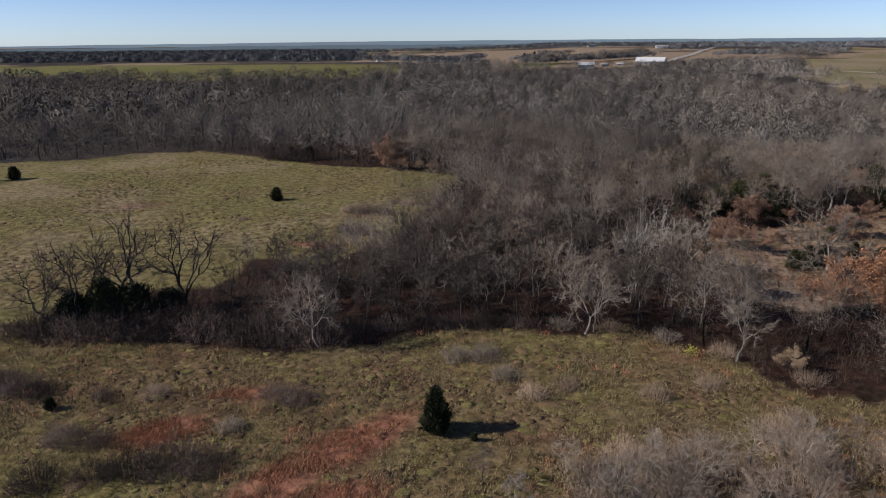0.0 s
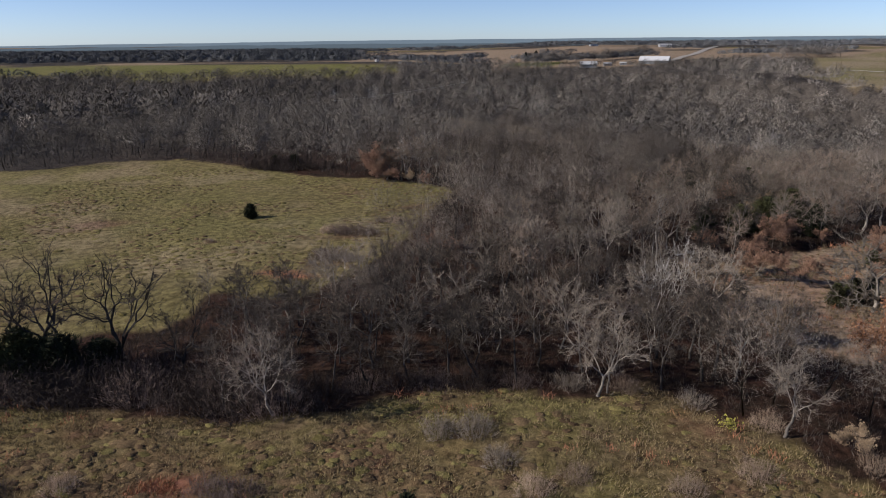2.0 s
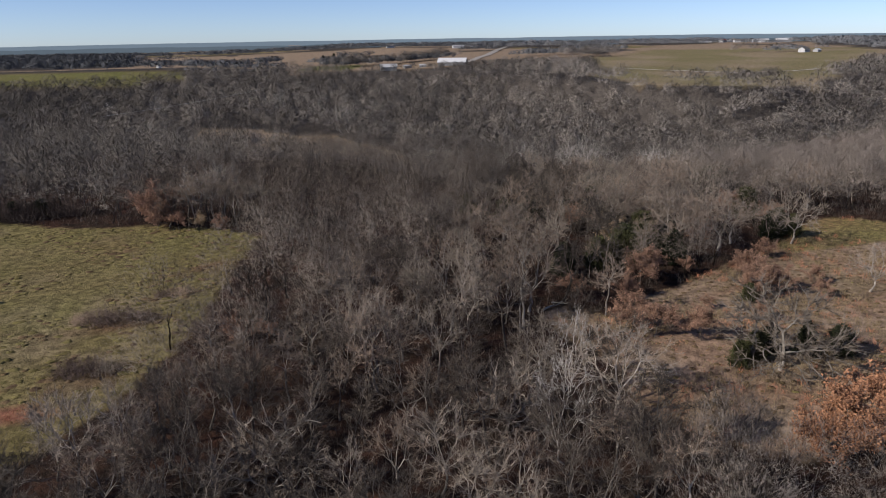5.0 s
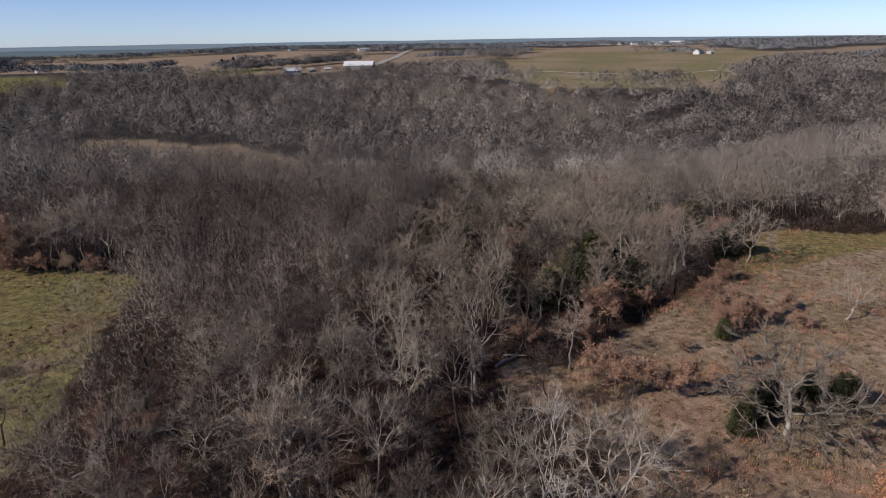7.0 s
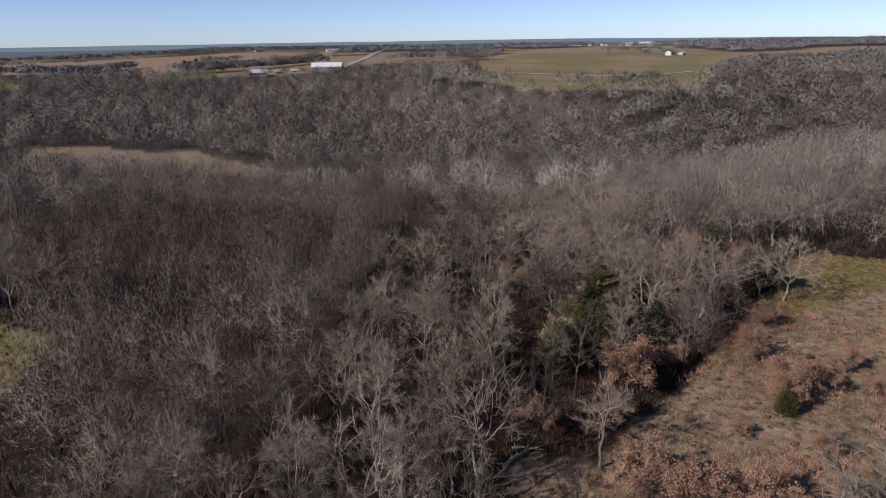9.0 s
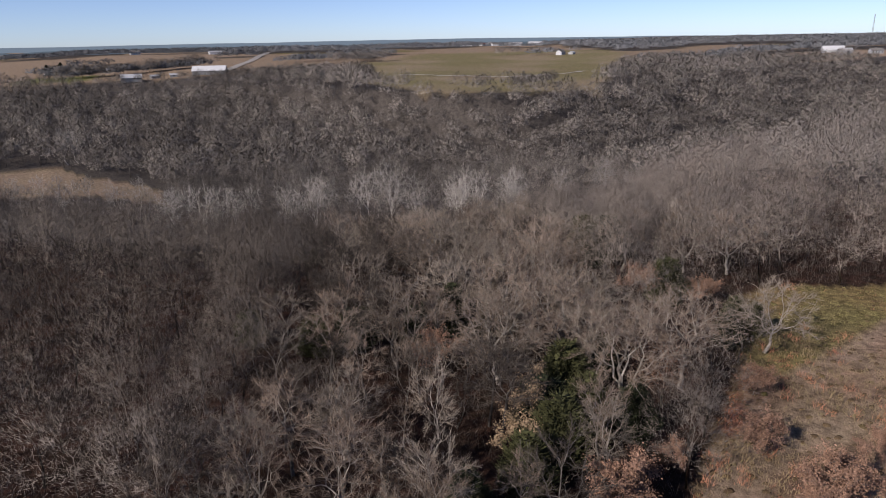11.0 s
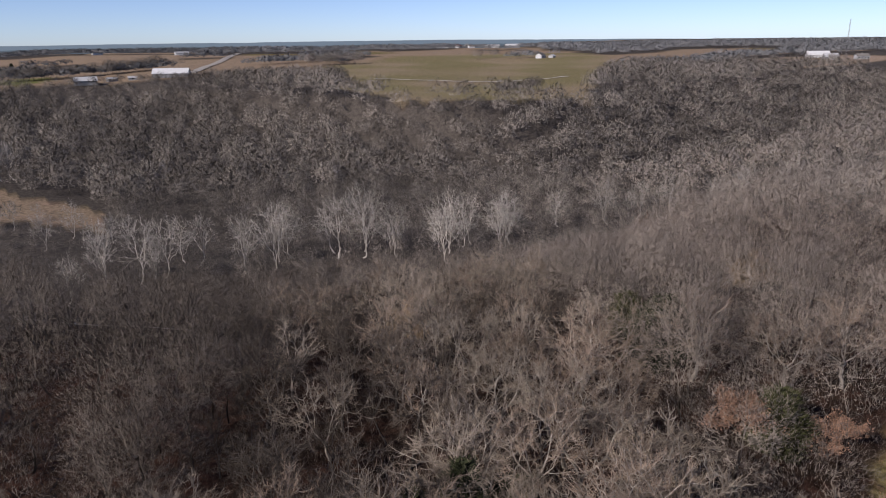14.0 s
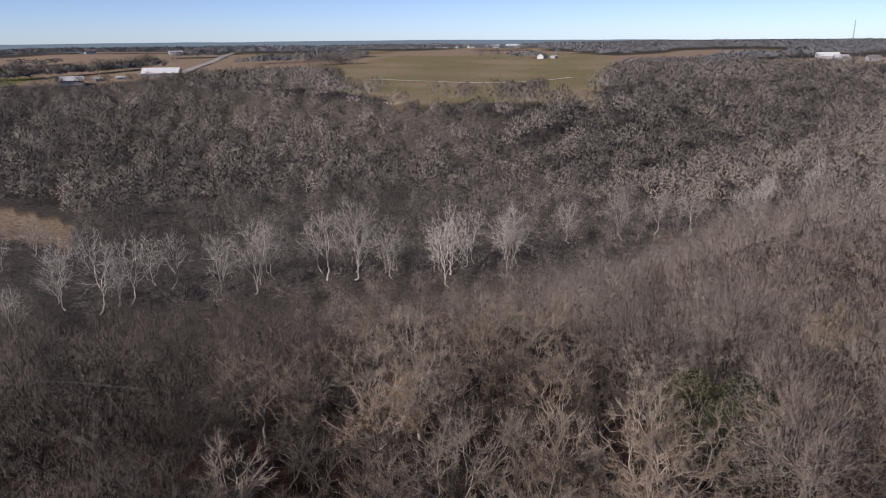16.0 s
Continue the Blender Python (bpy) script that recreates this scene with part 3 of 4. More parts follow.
# ---- joined woods ----
def dome(seed, height, radius, twigs, length, r):
    """A far tree: a lumpy crown of fine twigs on a trunk."""
    rng = np.random.default_rng(seed)
    az, up = rng.uniform(0, 6.28, twigs), rng.uniform(-0.3, 1, twigs)
    lump = 1 + 0.17 * np.sin(az * 3 + seed + 4 * up) + 0.1 * np.sin(az * 5 - seed) + rng.normal(0, 0.05, twigs)
    flat = np.sqrt(np.maximum(0, 1 - up * up))
    out = np.stack([np.cos(az) * flat, np.sin(az) * flat, up], -1)
    p0 = out * (lump * rng.uniform(0.5, 1, twigs) ** 0.4)[:, None] * [radius, radius, height * 0.44] + [0, 0, height * 0.52]
    p1 = p0 + unit(0.3 * out + rng.normal(0, 0.6, (twigs, 3)) + [0, 0, 0.3]) * length * rng.uniform(0.5, 1.3, (twigs, 1))
    v, f = tubes([(0, 0, -0.5, 0, 0, height * 0.5, height * 0.008, height * 0.004)], 3)
    sv, sf = slivers(p0, p1, r, rng, (0, 0, height * 0.3), 0.1)
    return np.concatenate([v, sv]), np.concatenate([f[:, [0, 1, 2]], f[:, [0, 2, 3]], sf + len(v)]), np.arange(len(v) + len(sv)) < len(v)


def hazy(seed, height, radius, twigs, length, r, limbs=34):
    """A tree at middle distance: thin limbs inside a lumpy haze of twigs."""
    rng = np.random.default_rng(seed)
    trunk, limb, (p0, p1, _) = forked_tree(seed, height, radius * 0.95, tips=44, lobes=8, low=0.15, twigs=twigs // 3, twig_len=length, girth=0.011)
    v, f = tubes(np.concatenate([trunk[1:], limb[np.argsort(-limb[:, 6])[:limbs]]]), 3)
    n = twigs - twigs // 3
    az, up = rng.uniform(0, 6.28, n), rng.uniform(-0.3, 1, n)
    lump = 1 + 0.16 * np.sin(az * 3 + seed + 4 * up) + 0.1 * np.sin(az * 5 - seed)
    flat = np.sqrt(np.maximum(0, 1 - up * up))
    out = np.stack([np.cos(az) * flat, np.sin(az) * flat, up], -1)
    q0 = out * (lump * rng.uniform(0.4, 1, n) ** 0.45)[:, None] * [radius, radius, height * 0.45] + [0, 0, height * 0.54]
    q1 = q0 + unit(0.45 * out + rng.normal(0, 0.5, (n, 3)) + [0, 0, 0.5]) * length * rng.uniform(0.5, 1.3, (n, 1))
    p0, p1 = np.concatenate([p0, q0]), np.concatenate([p1, q1])
    sv, sf = slivers(p0, p1, r, rng, (0, 0, height * 0.4), 0.15)
    return np.concatenate([v, sv]), np.concatenate([f[:, [0, 1, 2]], f[:, [0, 2, 3]], sf + len(v)]), np.arange(len(v) + len(sv)) < len(v)


def joined_woods(name, pts, stencils, size, tones, label, rng, material=None):
    """Many trees as one mesh."""
    pts = np.asarray(pts, float)
    z = land(pts[:, 0], pts[:, 1])
    pick = rng.integers(0, len(stencils), len(pts))
    turn, s = rng.uniform(0, 6.28, len(pts)), size * rng.uniform(0.72, 1.25, len(pts)) * stature(pts[:, 0], pts[:, 1])
    vs, fs, ts, ns, n = [], [], [], [], 0
    for k, (v, f, wood) in enumerate(stencils):
        i = np.where(pick == k)[0]
        if not len(i):
            continue
        c, q = np.cos(turn[i])[:, None] * s[i][:, None], np.sin(turn[i])[:, None] * s[i][:, None]
        w = np.stack([v[None, :, 0] * c - v[None, :, 1] * q + pts[i, 0:1], v[None, :, 0] * q + v[None, :, 1] * c + pts[i, 1:2], v[None, :, 2] * s[i][:, None] + z[i][:, None]], -1)
        vs.append(w.reshape(-1, 3))
        out = w - np.stack([pts[i, 0], pts[i, 1], z[i] + 3.2 * s[i]], -1)[:, None]
        ns.append(unit(unit(out + [0, 0, 0.001]) + [0, 0, 0.35]).reshape(-1, 3))
        fs.append((f[None] + (np.arange(len(i)) * len(v))[:, None, None] + n).reshape(-1, 3))
        ts.append((tones[i][:, None] * np.where(wood, 0.7, 1.0)[None]).ravel())
        n += len(i) * len(v)
    me = mesh_of(name, np.concatenate(vs), [np.concatenate(fs)], material or woods_twigs, True, np.concatenate(ts), np.concatenate(ns))
    return tagged(new(name, me), label, "woods", kind="stuff")


def dark_side(x, y):
    """Share of the darker trees that stand west of the spur."""
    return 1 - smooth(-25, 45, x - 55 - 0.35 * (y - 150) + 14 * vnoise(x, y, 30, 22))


def stature(x, y):
    """Trees stay lower on the slope down to the creek."""
    v = y - creek(x)
    return (1 - 0.28 * smooth(-95, -60, v) * (1 - smooth(0, 40, v))) * (1 - 0.45 * smooth(-50, 5, v) * (1 - smooth(70, 110, v)) * (1 - smooth(70, 100, x)) * smooth(-60, -20, x)) * (1 - 0.4 * smooth(630, 690, y) * (1 - smooth(770, 800, y)) * smooth(80, 120, x) * (1 - smooth(300, 360, x)))


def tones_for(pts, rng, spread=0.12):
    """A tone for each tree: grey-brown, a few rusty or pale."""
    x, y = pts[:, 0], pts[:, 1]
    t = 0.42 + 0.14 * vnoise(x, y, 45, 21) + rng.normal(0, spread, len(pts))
    t = t - 0.22 * dark_side(x, y) * smooth(135, 170, y) + 0.38 * smooth(60, 170, x) * (1 - smooth(290, 330, y)) - 0.3 * (1 - smooth(-150, -20, x))
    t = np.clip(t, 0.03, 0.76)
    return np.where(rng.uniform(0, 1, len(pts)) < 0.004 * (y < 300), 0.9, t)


def keep(pts, where):
    c = cover(pts[:, 0], pts[:, 1])
    return pts[(c[:, 2] > 0.5) & where(pts[:, 0], pts[:, 1])]


rngw = np.random.default_rng(5)


def reach(x, y):
    """Plan distance from the strip of woods that is seen from close by."""
    t = np.clip(((x - 5) * 92 + (y - 70) * 132) / (92 ** 2 + 132 ** 2), 0, 1)
    return np.hypot(x - 5 - 92 * t, y - 70 - 132 * t)


near_box = lambda x, y: ((reach(x, y) < 24) & (y > 60) & (x > -30)) | (np.hypot(x - 112, y - 170) < 27) | ((x > -48) & (x < -5) & (y > 66) & (y < 104))
mid_box = lambda x, y: ~near_box(x, y) & (reach(x, y) < 82) & (y > 40)
slope_box = lambda x, y: (reach(x, y) >= 82) & (reach(x, y) < 190) & (y > 40)
far_box = lambda x, y: ~near_box(x, y) & (reach(x, y) >= 190) & (np.hypot(x, y) < 800) & (y > 30)


# ---- single plants: x, y, size ----
CEDARS = [(-0.5, 51.5, 1.0, 0), (-33.2, 135.5, 0.78, 1), (-35.7, 55.5, 0.36, 1), (-100.8, 160, 0.9, 1), (-105, 158, 0.8, 1), (-41, 188.5, 0.9, 1), (-36, 188.5, 1.0, 1), (51, 93.6, 0.75, 2), (53.5, 94.4, 0.85, 2), (59.5, 93.6, 0.95, 0), (63, 92.6, 1.0, 1), (56.5, 95.5, 0.9, 1), (90, 132.5, 1.25, 2), (87.4, 131.5, 1.15, 0), (92.5, 131.5, 1.0, 2), (2.7, 50, 0.22, 1), (112, 942, 2.4, 0), (126, 944, 2.8, 0), (133, 938, 1.8, 0)]
CEDARS_IN_WOODS = [(52, 125.5, 1.1), (57, 127, 1.3), (61.5, 128.5, 1.3), (65, 126, 1.1), (59, 131, 1.3), (64.5, 134, 1.3), (93, 144, 1.3), (103, 163, 1.6), (98, 161, 1.5), (46, 125, 1.0), (64.8, 108.8, 0.5), (64.8, 152.4, 1.3), (68, 151, 1.1), (61, 154, 1.1), (54.5, 157, 1.2), (50, 158, 1.0), (71, 135, 1.0), (45, 165, 0.9), (103, 168, 1.3), (-43, 74.5, 1.2), (-39.5, 75, 1.4), (-36, 75, 1.4), (-32.5, 76.5, 1.1)]
RUSTY = [(46.2, 76.2, 1.05, 4), (49.6, 76.0, 1.5, 5), (38.8, 82.5, 0.95, 2), (35, 61.5, 0.62, 2), (54.5, 118, 1.19, 1), (57, 119.5, 1.06, 3), (39.3, 82.8, 0.94, 2), (47.4, 76.9, 1.45, 5), (52.3, 77.3, 1.7, 4), (50, 114.6, 0.69, 0), (80, 124, 0.75, 1), (91.4, 146.3, 1.25, 3), (60, 132.5, 1.19, 2), (45, 106.3, 1.06, 1), (46.5, 102.4, 1.06, 3), (51.6, 100.4, 0.94, 0), (68.3, 110.4, 1.12, 1), (71, 111, 0.94, 3), (66.3, 110.2, 0.75, 0), (71.2, 118.3, 0.88, 1)]
RUSTY_MORE = [(57, 130, 1.25, 2), (0.6, 115.2, 0.75, 1), (3.5, 113.8, 0.62, 3), (58.3, 146.3, 1.12, 0), (93, 146.5, 1.0, 1), (96, 141, 1.0, 3), (129, 166.4, 1.38, 2), (-12.7, 171.5, 1.75, 1), (-11, 173.5, 1.62, 3), (62, 103, 0.56, 0), (58, 108, 0.44, 1), (75, 107.5, 0.62, 3), (78, 112, 0.62, 0), (83, 186, 1.38, 2), (64, 121, 0.62, 3), (43, 116, 0.75, 0)]
OAKS = [(-5.5, 171, 0.95, 1), (-1.5, 173.5, 0.8, 3), (89.5, 128.3, 0.9, 0), (54.5, 91.6, 1.1, 4), (33.6, 88.5, 1.0, 2), (67.3, 129, 1.1, 3), (61.5, 140, 1.05, 1), (70, 141.5, 1.05, 3), (77.3, 154, 1.0, 0), (68, 137.4, 1.1, 1), (85.3, 186, 0.95, 3), (83, 107, 0.7, 0), (92, 106, 0.72, 1), (75, 160, 1.0, 2), (58, 150, 1.0, 3), (71, 132.5, 1.0, 1), (75.5, 129, 1.05, 3), (74, 149.4, 1.05, 1), (98.5, 156, 1.0, 3), (103, 149, 0.95, 1), (109, 145.5, 1.0, 3), (80, 131.5, 0.85, 1)]
PALE = [(30.9, 93.5, 0.44), (25.9, 83.5, 0.5)]
WALNUTS = [(-41.5, 74.5, 1.0), (-37, 77, 1.15), (-31, 79, 1.05), (-45.5, 73.5, 0.85), (3.4, 119, 0.72), (-24, 76, 0.7)]
SYCAMORES = [(112, 295, 1.05), (105, 298, 0.9), (137, 289, 1.2), (131, 293, 1.0), (77, 300, 0.95), (84, 303, 0.9), (71, 305, 0.8), (154, 269, 0.95), (160, 276, 0.95), (174, 269, 0.95), (181, 272, 0.85), (167, 279, 0.9), (146, 284, 0.85), (121, 303, 0.85), (96, 311, 0.8), (58, 283, 0.6), (223, 268, 0.85), (249, 260, 0.8), (264, 247, 0.75), (236, 266, 0.75), (207, 276, 0.7), (290, 258, 0.7)]
SYCAMORES_FAR = [(-47.5, 533, 1.0), (65, 479, 1.0), (70, 481, 0.9), (31, 552, 1.0), (-78, 540, 0.8), (-92, 545, 0.8), (262, 251, 0.7), (300, 262, 0.7), (318, 255, 0.7), (345, 262, 0.7), (375, 250, 0.7), (20, 372, 0.55), (35, 366, 0.6), (48, 355, 0.55), (62, 345, 0.6), (5, 385, 0.5), (-14, 392, 0.5), (-28, 398, 0.55), (75, 330, 0.6), (-2, 172.5, 0.6), (-6, 171, 0.5)]
SHRUBS = [(-24.5, 46, 1.3, 2), (-21.5, 46.5, 1.5, 0), (-18.8, 46.2, 1.3, 0), (-27, 45.5, 1.0, 2), (-15.8, 57.5, 1.0, 0), (-13.5, 57, 1.1, 0), (-40.5, 59, 1.3, 0), (-38, 58, 1.0, 2), (-43, 60, 1.2, 0), (-31, 44.5, 1.2, 2), (-32, 50.5, 1.0, 0), (-29, 50, 0.9, 0), (-27.2, 58, 0.8, 1), (-31.8, 57.5, 0.7, 0), (1.5, 65.5, 1.0, 3), (4.5, 65.5, 1.1, 3)]
SHRUBS_MORE = [(6.3, 61, 0.8, 3), (-18.3, 52, 0.7, 3), (-15.5, 125.5, 1.2, 0), (-12.8, 125.2, 1.25, 0), (-10.3, 124.8, 0.9, 0), (-17.6, 126, 0.8, 1), (-14.8, 111.6, 1.25, 0), (-12.6, 111.2, 1.0, 3), (-16.4, 111.4, 0.9, 0), (-6.5, 132.5, 0.8, 1), (-9, 133, 0.7, 0), (-35.7, 119.5, 0.5, 1), (8.5, 57.5, 0.8, 1), (12, 59, 0.7, 1), (20, 57, 0.8, 1), (26, 59, 0.9, 1), (31, 53, 0.8, 1)]
THICKET = [(-45, 187, 2.4, 2), (-41.5, 186.5, 2.6, 2), (-38, 186.5, 2.8, 2), (-34, 187, 2.4, 2), (-30, 188, 2.0, 0), (-47, 72.6, 2.0, 2), (-44, 72.1, 2.12, 2), (-41, 71.9, 2.0, 0), (-37.5, 72.2, 2.12, 2), (-34, 72.4, 2.25, 2), (-30.5, 73.1, 2.12, 2), (-27, 72.6, 2.0, 0), (-23.5, 72.1, 1.88, 2), (-20, 70.6, 2.0, 2), (-17, 69.6, 1.88, 2), (-13.5, 69.8, 2.0, 0), (-10, 70.6, 1.75, 2), (-42.5, 74.5, 2.3, 2), (-38.5, 75, 2.4, 2), (-34.5, 75, 2.4, 2), (-30, 76, 2.0, 2), (-25, 75, 1.9, 2), (-20, 73.5, 1.8, 0), (-15, 72, 1.8, 2)]
SAPLINGS = [(12, 41, 0.5), (15.5, 43.5, 0.55), (19, 42, 0.6), (23, 44, 0.55), (27, 43, 0.62), (31, 44, 0.55), (35.5, 43, 0.6), (16.5, 38.5, 0.55), (21.5, 38.5, 0.6), (26, 39.5, 0.6), (39.5, 46, 0.5), (9.5, 45.5, 0.35), (3, 44, 0.35), (30.5, 64.3, 0.85), (13.7, 117.8, 0.9), (30.5, 38.5, 0.55), (36, 38.5, 0.5), (5, 40.5, 0.4)]

FRINGE = [(-6, 73.2, 1.0, 0), (-2.5, 73.6, 1.1, 2), (1, 73.4, 1.0, 0), (5, 73.8, 1.2, 2), (9, 73.6, 0.8, 0), (14, 73.6, 0.8, 3), (19.5, 73, 0.8, 1), (25, 70, 0.8, 3), (30, 66, 0.8, 1), (36, 60, 0.8, 1)]

CEDARS_IN_WOODS = [(x, y, s * (1.15 if x > 0 else 1.0)) for x, y, s in CEDARS_IN_WOODS]
for kind, rows, wide in (("shrub", FRINGE, 1.25), ("cedar", CEDARS, 1.0), ("cedar", CEDARS_IN_WOODS, 1.25), ("rust", RUSTY, 1.15), ("rust", RUSTY_MORE, 1.15), ("oak", OAKS, 1.15), ("sycamore", PALE, 1.0), ("walnut", WALNUTS, 1.1), ("sycamore", SYCAMORES, 1.15), ("sycamore", SYCAMORES_FAR, 1.1), ("shrub", SHRUBS, 1.0), ("shrub", SHRUBS_MORE, 1.1), ("shrub", THICKET, 1.0), ("young", SAPLINGS, 1.45)):
    for x, y, s, *w in rows:
        plant(kind, x, y, s, which=w[0] if w else int(x) % 5 if rows is SAPLINGS else None, wide=wide)
random.seed(6)
for x, y, s in SYCAMORES:
    plant("sycamore", x + random.uniform(-3, 6), y + random.uniform(0, 8), s * random.uniform(0.55, 0.9), wide=random.uniform(0.9, 1.3))
for i in range(16):
    f = i / 15
    plant("sycamore", 5 + 80 * f + random.uniform(-3, 3), 408 - 62 * f * f - 8 * f + random.uniform(-5, 5), random.uniform(0.4, 0.62), wide=1.2)
for i in range(46):
    f = random.random()
    plant("shrub", 6 + 38 * f + random.uniform(-1, 1), random.uniform(35, 44 + 6 * math.sin(3.1 * f)), random.uniform(1.0, 1.8), which=(1, 1, 3, 1)[i % 4])
for x, y, k in ((-11, 169.5, 1.05), (-7.5, 168, 1.15), (-3, 166, 1.2), (1, 163.5, 1.1), (4, 161, 1.1), (-4, 171.5, 1.2), (0.5, 168, 1.25), (5, 166, 1.2)):
    plant("young", x, y, k, which=int(x) % 5, wide=1.2)
for x, y, k, w in ((-13, 168.5, 1.0, 1), (-9, 166.8, 0.8, 3), (-1.5, 163, 0.7, 1), (-5.5, 165.5, 0.7, 2)):
    plant("rust", x, y, k, which=w, wide=1.2)
plant("snag", 33.4, 109.5, 1.06, which=0)
plant("snag", 32.4, 108.3, 0.7, which=1)
TAKEN = np.array([r[:2] for r in CEDARS + CEDARS_IN_WOODS + RUSTY + RUSTY_MORE + OAKS + PALE + WALNUTS + SYCAMORES + SYCAMORES_FAR] + [(48, 257), (52, 251), (57, 244), (61, 239.5), (65, 235), (33.2, 109.2), (46, 74), (50, 74), (44, 78), (47, 79.5), (38, 80), (41, 81), (36.5, 83), (37, 85), (31, 102), (33, 99), (35.5, 103)])


def free(pts, gap=2.4):
    d = np.min(np.hypot(pts[:, None, 0] - TAKEN[None, :, 0], pts[:, None, 1] - TAKEN[None, :, 1]), 1)
    return pts[d > gap]


# ---- woods ----
pts = free(keep(scatter(-48, 142, 60, 215, 4.2, 3), near_box))
random.seed(4)
pts = pts[~((pts[:, 0] < -20) & (pts[:, 1] < 88))]
pts = pts[np.argsort(reach(pts[:, 0], pts[:, 1]) + 0.3 * np.maximum(0, pts[:, 1] - 190) - 40 * (pts[:, 0] < 0))]
inner, outer = pts[:330], pts[330:]
for x, y in inner:
    low = 0.55 if 88 < y < 150 and inside(LEFT_FIELD, x - 9, y + 3) else 1.0
    dark = random.random() < 0.85 * float(dark_side(x, y) * smooth(135, 170, y)) + 0.3 + 0.6 * (x < -3) * (y < 86) + 0.45 * (y < 95)
    if random.random() < (0.08 if y < 140 or dark_side(x, y) > 0.6 else 0.22):
        plant("oak", float(x), float(y), low * random.uniform(0.7, 1.05) * float(stature(x, y)))
    else:
        plant("young", float(x), float(y), low * random.uniform(0.62, 1.1) * float(stature(x, y)), which=random.randrange(5) + 5 * dark, wide=random.uniform(0.95, 1.3))

close_st = [hazy(220 + i, 10.0, 3.3 + 0.5 * (i % 3), 2900, 0.55, 0.0105, 70) for i in range(5)]
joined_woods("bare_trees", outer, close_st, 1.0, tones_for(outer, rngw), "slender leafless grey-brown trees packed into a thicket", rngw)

mid_st = [hazy(200 + i, 10.0, 3.7 + 0.5 * (i % 3), 2100, 0.5, 0.0135, 14) for i in range(6)]
pts = free(keep(scatter(-235, 340, 40, 420, 6.0, 6), mid_box))
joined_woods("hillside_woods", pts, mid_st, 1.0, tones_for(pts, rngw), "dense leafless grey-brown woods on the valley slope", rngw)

slope_st = [hazy(250 + i, 10.0, 4.3 + 0.6 * (i % 3), 760, 0.7, 0.034, 8) for i in range(6)]
pts = free(keep(scatter(-300, 400, 40, 500, 6.8, 7), slope_box))
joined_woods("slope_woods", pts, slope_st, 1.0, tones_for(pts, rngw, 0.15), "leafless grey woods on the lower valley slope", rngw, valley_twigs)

far_st = [dome(300 + i, 12.0, 5.3 + 0.7 * (i % 3), 360, 1.1, 0.17) for i in range(6)]
pts = free(keep(scatter(-440, 800, 60, 790, 10.0, 8), far_box))
for x0, y0, x1, y1, n in ((115, 845, 262, 870, 65), (389, 825, 470, 838, 40), (600, 800, 640, 790, 5)):
    u = rngw.uniform(0, 1, (n, 1))
    pts = np.concatenate([pts, np.array([[x0, y0]]) + u * np.array([[x1 - x0, y1 - y0]]) + rngw.normal(0, 5, (n, 2))])
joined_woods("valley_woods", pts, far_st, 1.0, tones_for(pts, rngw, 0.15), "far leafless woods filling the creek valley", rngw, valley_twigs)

clump = np.stack([rngw.uniform(316, 366, 26), rngw.uniform(-6, 6, 26)], -1)
clump[:, 1] += 425 + 0.45 * (clump[:, 0] - 316)
joined_woods("pasture_trees", clump, far_st, 0.62, rngw.uniform(0.05, 0.3, 26), "clump of bare brown trees out in the pasture", rngw, valley_twigs)

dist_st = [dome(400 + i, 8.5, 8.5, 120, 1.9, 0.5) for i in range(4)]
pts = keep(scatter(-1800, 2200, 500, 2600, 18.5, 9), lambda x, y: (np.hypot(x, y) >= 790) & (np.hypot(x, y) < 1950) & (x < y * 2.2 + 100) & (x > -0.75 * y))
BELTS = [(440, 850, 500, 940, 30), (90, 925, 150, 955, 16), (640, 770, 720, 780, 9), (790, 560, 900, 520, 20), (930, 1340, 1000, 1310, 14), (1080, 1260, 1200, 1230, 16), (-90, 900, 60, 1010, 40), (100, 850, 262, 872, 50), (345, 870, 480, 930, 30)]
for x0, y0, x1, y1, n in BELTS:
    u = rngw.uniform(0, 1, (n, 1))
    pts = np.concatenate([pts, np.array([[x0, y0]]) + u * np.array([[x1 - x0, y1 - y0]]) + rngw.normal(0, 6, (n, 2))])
# tones rise eastward, adding more painted haze there
joined_woods("distant_woods", pts, dist_st, 1.0, np.clip(tones_for(pts, rngw, 0.05) + 0.2 * smooth(200, 900, pts[:, 0]), 0, 0.75), "distant haze-grey strips of bare woodland between fields", rngw, distant_hazed_twigs)


def undergrowth():
    """Low brush on the floor of the woods and along its edges."""
    pts = keep(scatter(-60, 140, 60, 230, 2.5, 12), lambda x, y: reach(x, y) < 85)
    n, k = len(pts), 34
    rng = np.random.default_rng(13)
    p = np.repeat(pts, k, 0) + rng.normal(0, 0.75, (n * k, 2))
    p0 = np.stack([p[:, 0], p[:, 1], land(p[:, 0], p[:, 1]) - 0.1], -1)
    up = rng.uniform(0.0, 0.8, (n * k, 1)) * [[0, 0, 1.2]]
    p1 = p0 + up + unit(np.stack([rng.normal(0, 0.5, n * k), rng.normal(0, 0.5, n * k), np.ones(n * k)], -1)) * rng.uniform(0.5, 1.3, (n * k, 1))
    v, f = slivers(p0 + up, p1, 0.02, rng)
    me = mesh_of("undergrowth", v, [f], woods_twigs, tone=np.repeat(np.repeat(rng.uniform(0.0, 0.14, n), k), 3))
    tagged(new("undergrowth", me), "low tangled grey-brown brush on leaf litter", "brush", kind="stuff")


